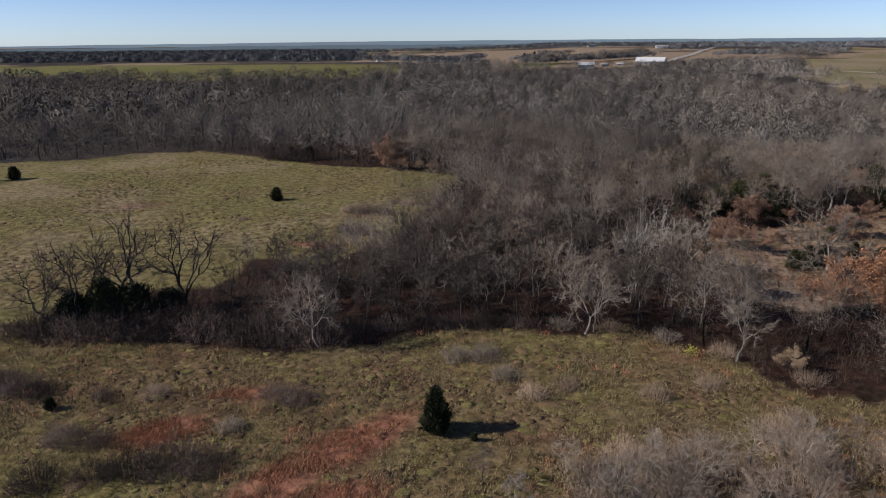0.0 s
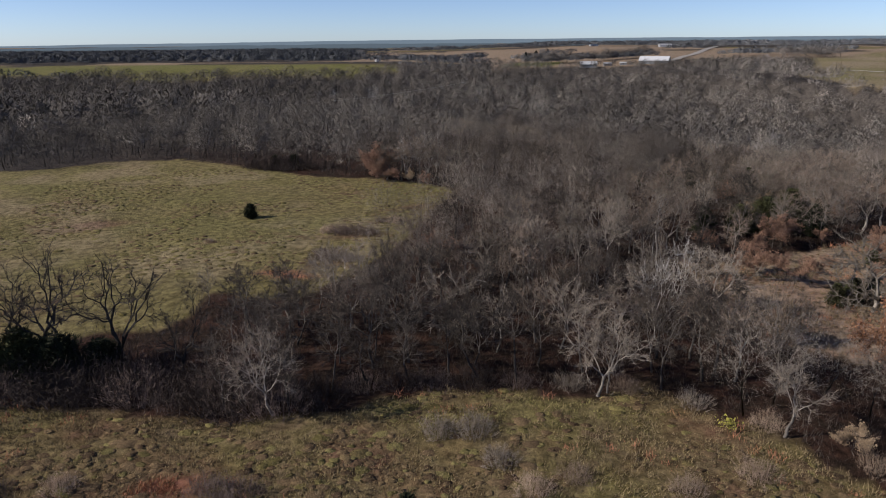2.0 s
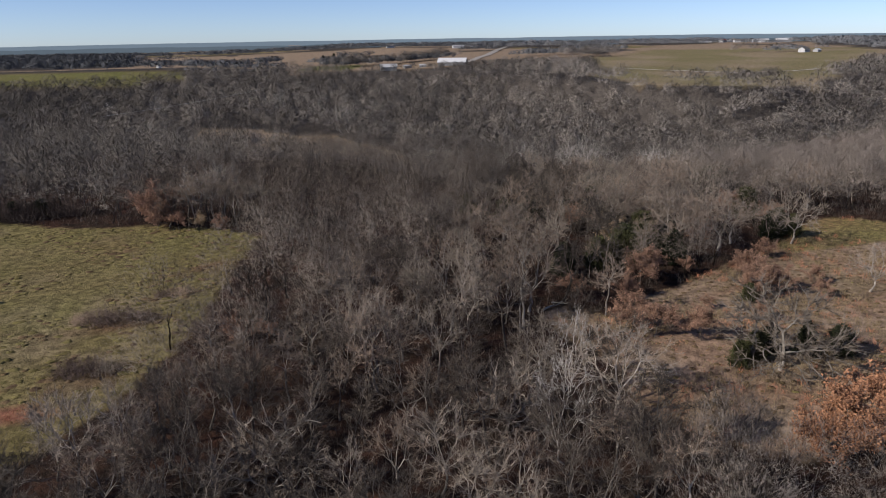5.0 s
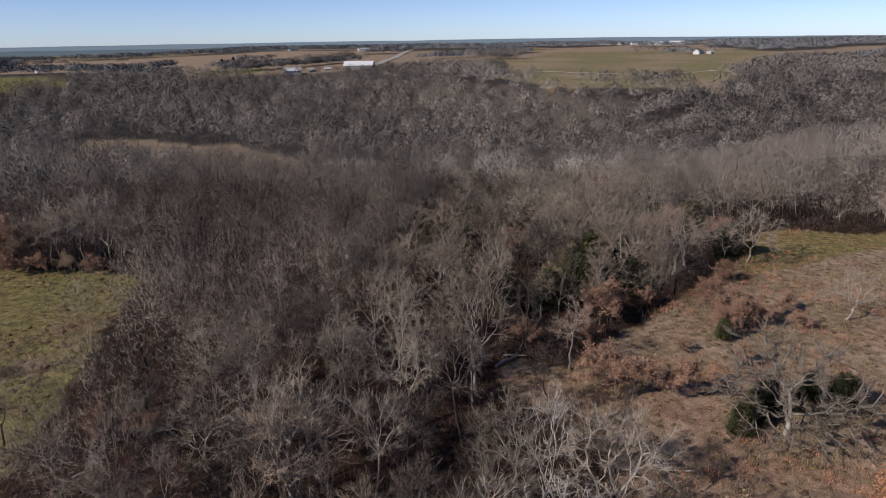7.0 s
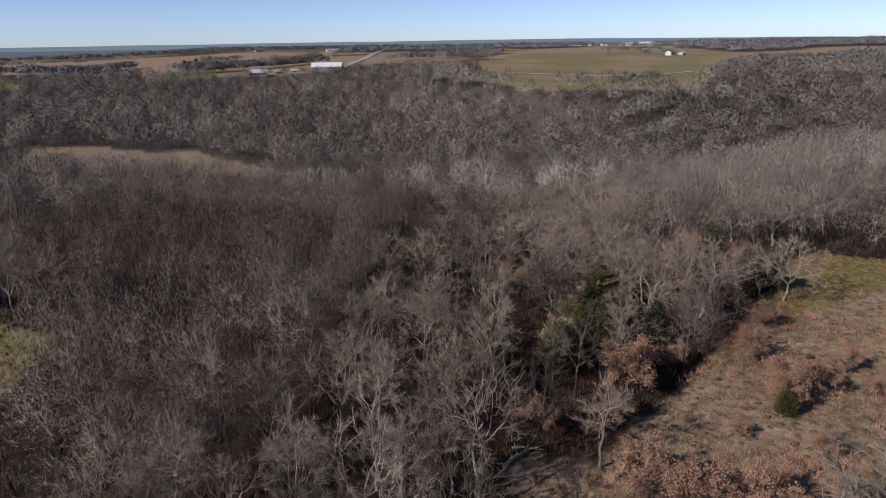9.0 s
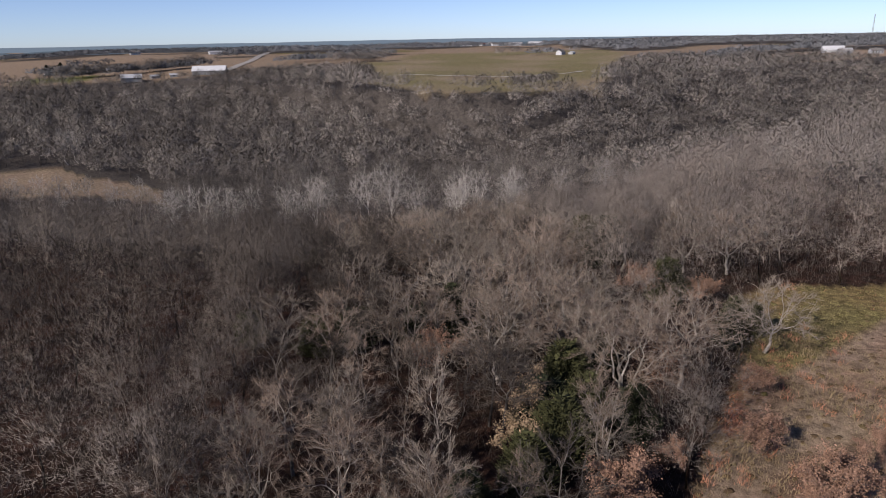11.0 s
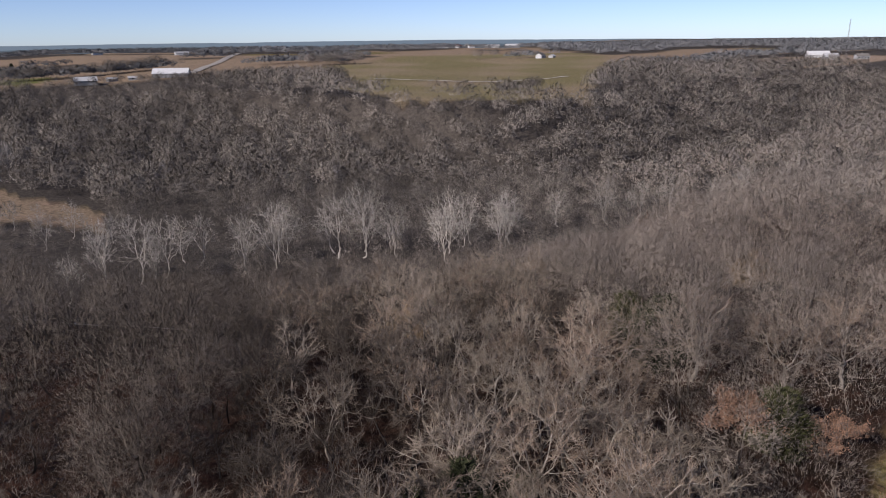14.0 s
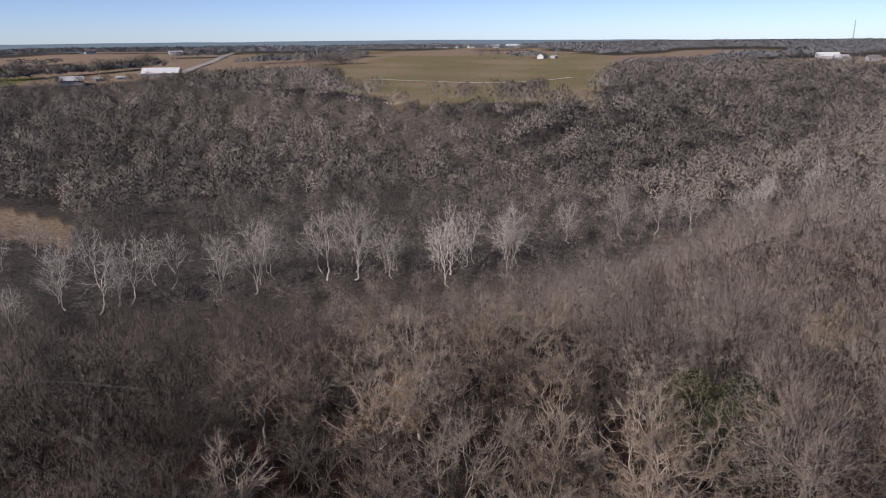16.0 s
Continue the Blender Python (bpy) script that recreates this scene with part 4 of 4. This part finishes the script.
def edge_brush():
    """Dense low brush that closes the foot of the farther woods."""
    pts = keep(scatter(-150, 170, 140, 265, 3.3, 52), lambda x, y: reach(x, y) > 40)
    n, k = len(pts), 22
    rng = np.random.default_rng(53)
    p = np.repeat(pts, k, 0) + rng.normal(0, 1.1, (n * k, 2))
    p0 = np.stack([p[:, 0], p[:, 1], land(p[:, 0], p[:, 1]) + rng.uniform(-0.1, 1.6, n * k)], -1)
    p1 = p0 + unit(np.stack([rng.normal(0, 0.6, n * k), rng.normal(0, 0.6, n * k), np.ones(n * k)], -1)) * rng.uniform(0.6, 1.6, (n * k, 1))
    v, f = slivers(p0, p1, 0.045, rng)
    me = mesh_of("edge_brush", v, [f], woods_twigs, tone=np.repeat(np.repeat(rng.uniform(0.0, 0.2, n), k), 3))
    tagged(new("edge_brush", me), "dark leafless brush along the foot of woods", "brush", kind="stuff")


undergrowth()
edge_brush()


def grass_material():
    m = Mat("grass_blades", 0.9, 0.1)
    base = m.ramp(m.attr("tone").outputs["Fac"], [(0.0, (0.065, 0.048, 0.03)), (0.25, (0.25, 0.19, 0.11)), (0.5, (0.15, 0.135, 0.05)), (0.75, (0.28, 0.245, 0.10)), (0.82, (0.28, 0.128, 0.078)), (1.0, (0.43, 0.195, 0.118))])
    m.color(base)
    return m.m


grass_blades = grass_material()


def grass():
    """Tufts of dead and green grass, nearest fields only."""
    rng = np.random.default_rng(15)
    out = []
    for x0, x1, y0, y1, step in ((-62, 60, 36, 74, 0.38), (-80, 8, 74, 190, 0.8), (32, 125, 85, 140, 0.6)):
        out.append(scatter(x0, x1, y0, y1, step, int(y0)))
    pts = np.concatenate(out)
    c = cover(pts[:, 0], pts[:, 1])
    clump = vnoise(pts[:, 0], pts[:, 1], 2.2, 30) + vnoise(pts[:, 0], pts[:, 1], 0.9, 31)
    ok = (c[:, 2] < 0.5) & (clump > -0.35)
    pts, c, clump = pts[ok], c[ok], clump[ok]
    extra = rng.integers(3, 7, len(pts)) * (c[:, 1] > 0.3) + 1
    pts, c, clump = np.repeat(pts, extra, 0), np.repeat(c, extra, 0), np.repeat(clump, extra)
    n, k = len(pts), 4
    tone = np.where(rng.uniform(0, 1.2, n) < c[:, 1], rng.uniform(0.78, 1.0, n), np.where(rng.uniform(0, 1, n) < c[:, 0], rng.uniform(0.45, 0.75, n), rng.uniform(0.0, 0.45, n)))
    p = np.repeat(pts, k, 0) + rng.normal(0, 0.2, (n * k, 2))
    p0 = np.stack([p[:, 0], p[:, 1], land(p[:, 0], p[:, 1]) - 0.03], -1)
    tall = np.repeat(0.22 + 0.16 * np.clip(clump, 0, 1) + 0.12 * (c[:, 1] > 0.5) - 0.12 * (c[:, 0] > 0.6), k)[:, None] * rng.uniform(0.6, 1.3, (n * k, 1))
    p1 = p0 + unit(np.stack([rng.normal(0.25, 0.5, n * k), rng.normal(0, 0.5, n * k), np.ones(n * k)], -1)) * tall
    v, f = slivers(p0, p1, np.repeat(0.042 - 0.018 * (c[:, 1] > 0.3), k)[:, None], rng)
    me = mesh_of("grass", v, [f], grass_blades, tone=np.repeat(np.repeat(tone, k), 3))
    tagged(new("grass", me), "tufts of winter grass, straw, olive and red", "grass", kind="stuff")


grass()


def tussock_material():
    m = Mat("tussock_grass", 1.0, 0.05)
    base = m.ramp(m.attr("tone").outputs["Fac"], [(0.0, (0.085, 0.056, 0.034)), (0.4, (0.17, 0.118, 0.066)), (0.6, (0.115, 0.096, 0.038)), (1.0, (0.20, 0.168, 0.07))])
    fleck = m.noise(7.0, 6.0, 0.75)
    m.color(m.mix(1.0, base, m.ramp(fleck, [(0.3, (0.3, 0.3, 0.3)), (0.7, (1.45, 1.45, 1.45))]), "MULTIPLY"))
    m.bump(fleck, 1.0, 0.08)
    return m.m


tussock_grass = tussock_material()


def tussocks():
    """Cushions of matted grass that make the fields lumpy."""
    rng = np.random.default_rng(61)
    a, b, c = scatter(-64, 62, 34, 74, 0.95, 62), scatter(-85, 8, 74, 188, 1.5, 63), scatter(34, 125, 85, 140, 1.9, 64)
    lumpy = vnoise(a[:, 0], a[:, 1], 6, 65) + 0.7 * vnoise(a[:, 0], a[:, 1], 2.2, 66)
    a = a[lumpy > 0.2 * rng.normal(0, 1, len(a)) + 0.1]
    b = b[vnoise(b[:, 0], b[:, 1], 9, 67) + 0.7 * vnoise(b[:, 0], b[:, 1], 3, 68) > 0.0]
    pts = np.concatenate([a, b, c])
    r = np.concatenate([np.exp(rng.normal(-0.75, 0.4, len(a))), rng.uniform(0.35, 0.8, len(b)), rng.uniform(0.25, 0.5, len(c))])
    h = np.concatenate([rng.uniform(0.03, 0.12, len(a)), rng.uniform(0.05, 0.15, len(b)), rng.uniform(0.05, 0.12, len(c))])
    cov = cover(pts[:, 0], pts[:, 1])
    ok = (cov[:, 2] < 0.5) & (cov[:, 1] < 0.4)
    pts, r, h, cov = pts[ok], r[ok], h[ok], cov[ok]
    n, k = len(pts), 7
    ang = np.arange(k) * 2 * np.pi / k
    rows = []
    for share, lift in ((1.0, -0.06), (0.72, 0.6), (0.3, 0.95)):
        q = share * r[:, None] * rng.uniform(0.55, 1.45, (n, k))
        x, y = pts[:, 0:1] + np.cos(ang) * q, pts[:, 1:2] + np.sin(ang) * q * 0.8
        rows.append(np.stack([x, y, land(x, y) + (lift * h[:, None] * rng.uniform(0.75, 1.2, (n, k)) if lift > 0 else lift)], -1))
    v = np.concatenate(rows, 1)
    i = np.arange(k)
    j = (i + 1) % k
    quads = np.concatenate([np.stack([i, j, j + k, i + k], -1), np.stack([i + k, j + k, j + 2 * k, i + 2 * k], -1)])
    cap = np.stack([np.full(k - 2, 2 * k), 2 * k + i[1:-1], 2 * k + i[2:]], -1)
    off = (np.arange(n) * 3 * k)[:, None, None]
    tone = np.where(rng.uniform(0, 1, n) < 0.25 + 0.6 * cov[:, 0], rng.uniform(0.5, 1.0, n), rng.uniform(0.0, 0.5, n))
    tone = np.where(cov[:, 3] > 0.5, 0.4 * tone + 0.1, tone)
    me = mesh_of("tussocks", v.reshape(-1, 3), [(quads[None] + off).reshape(-1, 4), (cap[None] + off).reshape(-1, 3)], tussock_grass, True, np.repeat(tone, 3 * k))
    tagged(new("tussocks", me), "matted olive and straw cushions of rough grass", "grass", kind="stuff")


tussocks()


def power_line(a, b, sag):
    """Two poles and the cable that hangs between them."""
    ob = tagged(new("power_line"), "thin pale power cable strung above bare woods", "cable")
    za, zb = float(land(*a)), float(land(*b))
    ob.matrix_basis = pose(a[0], a[1], za)
    d = np.array([b[0] - a[0], b[1] - a[1], zb - za])
    for p in (np.zeros(3), d):
        part("pole", mesh_of("line_pole", *tubes([(*(p - [0, 0, 1]), *(p + [0, 0, 12]), 0.2, 0.14)], 6), bark_grey), ob)
    s = np.linspace(0, 1, 15)
    c = d[None] * s[:, None] + np.stack([0 * s, 0 * s, 12 - 4 * sag * s * (1 - s)], -1)
    part("cable", mesh_of("line_cable", *tubes([(*p, *q, 0.07, 0.07) for p, q in zip(c[:-1], c[1:])], 4), white_metal), ob)



def weeds():
    """Tall brown weeds and seedlings scattered over the rough ground."""
    rng = np.random.default_rng(19)
    a, b = scatter(-62, 62, 36, 73, 1.5, 41), scatter(32, 130, 80, 140, 1.3, 42)
    a = a[vnoise(a[:, 0], a[:, 1], 8, 33) + 0.5 * vnoise(a[:, 0], a[:, 1], 3, 34) > 0.15 - 0.25 * smooth(5, 30, a[:, 0])]
    b = b[vnoise(b[:, 0], b[:, 1], 7, 35) + 0.012 * (110 - b[:, 1]) > 0.0]
    pts = np.concatenate([a, b])
    pts = pts[cover(pts[:, 0], pts[:, 1])[:, 2] < 0.5]
    n, k = len(pts), 26
    p = np.repeat(pts, k, 0) + rng.normal(0, 0.32, (n * k, 2))
    hgt = np.repeat(rng.uniform(0.4, 1.1, n), k)[:, None]
    p0 = np.stack([p[:, 0], p[:, 1], land(p[:, 0], p[:, 1]) - 0.05], -1) + rng.uniform(0, 0.5, (n * k, 1)) * hgt * [[0, 0, 1]]
    p1 = p0 + unit(np.stack([rng.normal(0, 0.45, n * k), rng.normal(0, 0.45, n * k), np.ones(n * k)], -1)) * hgt * rng.uniform(0.4, 0.9, (n * k, 1))
    v, f = slivers(p0, p1, 0.02, rng)
    tone = np.where(rng.uniform(0, 1, n) < 0.3, rng.uniform(0.8, 1.0, n), rng.uniform(0.02, 0.3, n))
    tagged(new("weeds", mesh_of("weeds", v, [f], grass_blades, tone=np.repeat(np.repeat(tone, k), 3))), "tall dry brown weeds in rough grass", "weeds", kind="stuff")


weeds()

# yellow bush at the wood's edge
_rng = np.random.default_rng(17)
_p = _rng.normal(0, 1, (160, 3)) * [0.45, 0.4, 0.28] + [0, 0, 0.5]
_bush = tagged(new("yellow_bush"), "small bright yellow-green bush at the wood's edge", "bush")
_bush.matrix_basis = pose(26.4, 65.6, float(land(26.4, 65.6)))
part("foliage", mesh_of("bush_leaves", *leaves(_rng, _p, 0.11), leaf_yellow), _bush)
part("branchwork", mesh_of("bush_stems", *needles(np.zeros((14, 3)) - [0, 0, 0.1], _p[:14], 0.02), twig_brown), _bush)

# ---- farm buildings ----
white_metal = plain("white_metal", [(0.3, (0.33, 0.335, 0.34)), (0.7, (0.42, 0.425, 0.43))], 0.4, 0.5, 0.4)
grey_metal = plain("grey_metal", [(0.3, (0.17, 0.175, 0.18)), (0.7, (0.26, 0.265, 0.27))], 0.4, 0.5, 0.4)
dark_gap = plain("dark_gap", [(0.3, (0.03, 0.03, 0.03)), (0.7, (0.05, 0.05, 0.05))], 1.0)
roof_dark = plain("roof_dark", [(0.3, (0.08, 0.075, 0.07)), (0.7, (0.14, 0.13, 0.12))], 0.8)
red_paint = plain("red_paint", [(0.3, (0.22, 0.05, 0.04)), (0.7, (0.32, 0.08, 0.06))], 0.8)
track_dirt = plain("track_dirt", [(0.3, (0.15, 0.13, 0.11)), (0.7, (0.23, 0.205, 0.18))], 0.8)
gravel = plain("gravel", [(0.3, (0.34, 0.31, 0.27)), (0.7, (0.50, 0.46, 0.41))], 0.6)


def box(x0, x1, y0, y1, z0, z1):
    v = np.array([(x, y, z) for z in (z0, z1) for x, y in ((x0, y0), (x1, y0), (x1, y1), (x0, y1))], float)
    return v, np.array([(3, 2, 1, 0), (4, 5, 6, 7), (0, 1, 5, 4), (1, 2, 6, 5), (2, 3, 7, 6), (3, 0, 4, 7)])


def building(kind, x, y, turn, length, width, eave, ridge, wall, roof, label, doors=1, windows=3, chimney=False):
    """A gabled building with body, roof, doors and windows of its own."""
    ob = tagged(new(kind), label, "building")
    ob.matrix_basis = pose(x, y, float(land(x, y)), 0, 0, turn)
    a, b = length / 2, width / 2
    v = [(-a, -b, -0.6), (a, -b, -0.6), (a, b, -0.6), (-a, b, -0.6), (-a, -b, eave), (a, -b, eave), (a, b, eave), (-a, b, eave), (-a, 0, ridge), (a, 0, ridge)]
    quads = np.array([(0, 1, 5, 4), (2, 3, 7, 6), (1, 2, 6, 5), (3, 0, 4, 7)])
    tris = np.array([(5, 6, 9), (7, 4, 8)])
    part("wall", mesh_of(kind + "_wall", v, [quads, tris], wall), ob)
    o, e, th = 0.5, eave - 0.25, 0.22
    for s, n in ((-1, "roof"), (1, "roof")):
        q = np.array([(-a - o, s * (b + o), e), (a + o, s * (b + o), e), (a + o, 0, ridge + 0.1), (-a - o, 0, ridge + 0.1)], float)
        top = q + [0, 0, th]
        rv = np.concatenate([q, top])
        rf = np.array([(3, 2, 1, 0), (4, 5, 6, 7), (0, 1, 5, 4), (1, 2, 6, 5), (2, 3, 7, 6), (3, 0, 4, 7)])
        top_part = part(n, mesh_of(kind + "_roof", rv, rf, roof), ob)
    for i in range(doors):
        c = (i + 0.5) / doors * width - b
        w = min(width / doors * 0.6, 4.5) / 2
        part("door", mesh_of(kind + "_door", *box(a - 0.02, a + 0.06, c - w, c + w, 0, eave * 0.85), dark_gap), ob)
    for i in range(windows):
        c = (i + 0.5) / windows * length - a
        part("window", mesh_of(kind + "_window", *box(c - 0.6, c + 0.6, -b - 0.05, -b + 0.02, 1.0, min(2.3, eave - 0.2)), dark_gap), ob)
    if chimney:
        part("chimney", mesh_of(kind + "_chimney", *box(-0.5, 0.5, 0.3, 1.1, eave, ridge + 1.2), roof_dark), top_part, "dark brick chimney")
    return ob


building("barn", 229, 767, -27, 30, 15, 3.2, 7.2, grey_metal, white_metal, "long pale metal barn with an open dark end", 2, 0)
building("barn", 157, 760, -8, 17, 10, 3.2, 6.0, grey_metal, white_metal, "small pale metal barn beside bare trees", 1, 0)
building("shed", 181, 776, 10, 8, 5, 2.4, 3.4, grey_metal, grey_metal, "low grey metal shed in the farmyard", 1, 1)
building("shed", 197, 772, -15, 7, 5, 2.3, 3.3, grey_metal, white_metal, "low pale shed in the farmyard", 1, 1)
building("farmhouse", 116, 936, 12, 14, 9, 3.6, 6.5, white_metal, roof_dark, "white farmhouse with a dark roof among conifers", 1, 4, True)
building("farmhouse", 4, 1008, -10, 13, 9, 3.4, 6.0, white_metal, roof_dark, "small white farmhouse with dark roof in trees", 1, 3, True)
building("farmhouse", 673, 748, 20, 12, 8, 3.4, 5.8, white_metal, roof_dark, "white farmhouse on the pasture's crest", 1, 4, True)
building("shed", 686, 741, 20, 8, 6, 2.4, 3.6, white_metal, white_metal, "small white shed beside the farmhouse", 1, 1)
building("barn", 838, 488, -50, 22, 11, 3.2, 7.0, white_metal, white_metal, "long white barn at the edge of straw stubble", 2, 0)
building("barn", 806, 460, -50, 13, 10, 3, 6.2, white_metal, white_metal, "white barn with grey shade beside straw stubble", 1, 0)
building("farmhouse", 826, 438, -40, 12, 8, 3.2, 5.4, grey_metal, roof_dark, "grey farmhouse with dark roof near white barns", 1, 4, True)
building("shed", 716, 557, -30, 12, 8, 3.0, 4.6, white_metal, white_metal, "white shed at a field's edge", 1, 2)
building("barn", 1051, 1268, -30, 30, 14, 4.5, 7, white_metal, white_metal, "large white farm building far on the ridge", 2, 0)
building("barn", 955, 1318, -30, 24, 11, 4, 6.5, white_metal, grey_metal, "far white barn on the ridge", 2, 0)
building("barn", 1084, 1240, -30, 30, 14, 5, 8, grey_metal, white_metal, "far pale barn on the ridge", 1, 0)
building("farmhouse", 612, 1415, -10, 18, 11, 4.6, 8, white_metal, grey_metal, "far white house beside the gravel road", 1, 4, True)
building("barn", 636, 1440, -15, 20, 10, 4, 6.5, white_metal, white_metal, "far white barn beside the gravel road", 1, 0)
building("barn", 392, 1256, -5, 20, 9, 3.4, 5.4, white_metal, white_metal, "far white barn in straw fields", 1, 0)
building("farmhouse", 309, 1448, 0, 16, 10, 4.4, 7.6, white_metal, roof_dark, "far white house in straw fields", 1, 4, True)
building("farmhouse", 1012, 1290, -20, 13, 9, 4, 6.5, white_metal, roof_dark, "far small white house on the ridge", 1, 3)
building("farmhouse", 985, 1300, 15, 12, 9, 4, 6.5, white_metal, red_paint, "far small house with a red roof on the ridge", 1, 3)
building("farmhouse", -160, 1440, 5, 16, 10, 4.4, 7.6, white_metal, roof_dark, "far house beyond the silo", 1, 4)


def silo(x, y, radius, height):
    ob = tagged(new("silo"), "tall white concrete silo with a domed cap", "silo")
    ob.matrix_basis = pose(x, y, float(land(x, y)))
    v, f = tubes([(0, 0, -1, 0, 0, height, radius, radius)], 16)
    part("tower", mesh_of("silo_tower", v, f, white_metal, True), ob)
    rows = [(0, 0, height + radius * 0.7 * math.sin(a), 0, 0, height + radius * 0.7 * math.sin(b), radius * math.cos(a), max(radius * math.cos(b), 0.02)) for a, b in ((0, 0.5), (0.5, 1.0), (1.0, 1.57))]
    v, f = tubes(rows, 16)
    part("cap", mesh_of("silo_cap", v, f, grey_metal, True), ob)


silo(-83, 948, 3.0, 6.5)
power_line((-75, 485), (22, 628), 1.0)


def mast(x, y, height):
    """A guyed lattice radio mast."""
    ob = tagged(new("radio_mast"), "thin grey lattice radio mast on the horizon", "mast")
    ob.matrix_basis = pose(x, y, float(land(x, y)))
    foot = [(1.3 * math.cos(a), 1.3 * math.sin(a)) for a in (0, 2.094, 4.189)]
    for fx, fy in foot:
        part("leg", mesh_of("mast_leg", *tubes([(fx, fy, -1, fx * 0.5, fy * 0.5, height, 0.28, 0.22)], 4), grey_metal), ob)
    for k in range(10):
        z0, z1 = height * k / 10, height * (k + 1) / 10
        for i in range(3):
            (ax, ay), (bx, by) = foot[i], foot[(i + 1) % 3]
            s0, s1 = 1 - 0.5 * z0 / height, 1 - 0.5 * z1 / height
            part("brace", mesh_of("mast_brace", *tubes([(ax * s0, ay * s0, z0, bx * s1, by * s1, z1, 0.12, 0.12)], 3), grey_metal), ob)


mast(1590, 778, 46)


def ribbon(name, pts, width, material, label, lift=0.12):
    """A road laid along the ground."""
    pts = np.array(pts, float)
    seg = np.hypot(*np.diff(pts, axis=0).T)
    s = np.concatenate([[0], np.cumsum(seg)])
    t = np.linspace(0, s[-1], int(s[-1] / 4) + 2)
    c = np.stack([np.interp(t, s, pts[:, 0]), np.interp(t, s, pts[:, 1])], -1)
    d = unit(np.gradient(c, axis=0))
    n = np.stack([-d[:, 1], d[:, 0]], -1) * width / 2
    rows = [c + n, c + n * 0.4, c - n * 0.4, c - n]
    crown = [0.0, 0.08, 0.08, 0.0]
    v = np.stack([np.column_stack([r, land(r[:, 0], r[:, 1]) + lift + k]) for r, k in zip(rows, crown)], 1).reshape(-1, 3)
    i = np.arange(len(c) - 1)[:, None] * 4 + np.arange(3)[None]
    i = i.ravel()
    me = mesh_of(name, v, np.stack([i, i + 1, i + 5, i + 4], -1), material, True)
    tagged(new(name, me), label, "road", kind="structure")


ribbon("road", [(250, 780), (281, 840), (312, 903), (379, 1037), (485, 1264)], 9, gravel, "pale gravel farm road climbing between fields", 0.6)
ribbon("farm_lane", [(345, 612), (371, 556), (399, 524), (440, 520), (485, 530)], 4, gravel, "pale farm lane across the pasture", 0.4)


ribbon("farm_track", [(44, 263), (48, 257), (57, 244), (65, 235), (70, 228)], 1.8, track_dirt, "pale worn track down the wooded slope", 0.12)


def fallen_log(x, y, turn, length, girth):
    """A bleached log with the stubs of two broken limbs."""
    ob = tagged(new("fallen_log"), "bleached fallen log lying in dry grass", "log", "fallen logs at the wood's edge")
    ob.matrix_basis = pose(x, y, float(land(x, y)) + 0.25, 0, 0, turn)
    line = [(-0.5 * length, 0, 0), (-0.1 * length, 0.12, 0.06), (0.25 * length, -0.08, 0.1), (0.5 * length, 0.05, 0.3)]
    rows = [(*p, *q, girth * (1 - 0.22 * i), girth * (0.78 - 0.2 * i)) for i, (p, q) in enumerate(zip(line[:-1], line[1:]))]
    part("trunk", mesh_of("log_trunk", *tubes(rows, 7), bark_dead, True), ob)
    for s, a in ((0.05, 0.9), (0.3, -0.7)):
        part("limb", mesh_of("log_limb", *tubes([(s * length, 0, 0.05, s * length + 0.7, a, 0.5, girth * 0.35, girth * 0.15)], 5), bark_dead), ob)


fallen_log(39.2, 113.9, 20, 3.4, 0.16)
fallen_log(40.6, 114.6, -35, 2.4, 0.12)


def far_ridge(name, radius, base, top, size, seed, colour, lie):
    """A plain glowing distance of hills, far behind the rest; haze is in its colour."""
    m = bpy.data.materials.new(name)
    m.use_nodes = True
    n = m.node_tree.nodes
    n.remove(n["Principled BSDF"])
    # emission holds the blue of the air, unlit by the sun
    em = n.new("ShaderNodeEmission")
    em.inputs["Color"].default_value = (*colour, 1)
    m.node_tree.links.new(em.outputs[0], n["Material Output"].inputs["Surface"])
    a = np.radians(np.arange(-75, 116, 0.2))
    h = top + np.interp(np.degrees(a), [-60, -33, 0, 35, 70, 100], lie) + size * (vnoise(a * 40, a * 0, 3.0, seed) + 0.6 * vnoise(a * 40, a * 0, 1.1, seed + 1) + 0.3 * vnoise(a * 40, a * 0, 0.3, seed + 2))
    lo = np.stack([np.sin(a) * radius, np.cos(a) * radius, np.full_like(a, base)], -1)
    hi = np.stack([np.sin(a) * radius, np.cos(a) * radius, h], -1)
    v = np.stack([lo, hi], 1).reshape(-1, 3)
    i = np.arange(len(a) - 1) * 2
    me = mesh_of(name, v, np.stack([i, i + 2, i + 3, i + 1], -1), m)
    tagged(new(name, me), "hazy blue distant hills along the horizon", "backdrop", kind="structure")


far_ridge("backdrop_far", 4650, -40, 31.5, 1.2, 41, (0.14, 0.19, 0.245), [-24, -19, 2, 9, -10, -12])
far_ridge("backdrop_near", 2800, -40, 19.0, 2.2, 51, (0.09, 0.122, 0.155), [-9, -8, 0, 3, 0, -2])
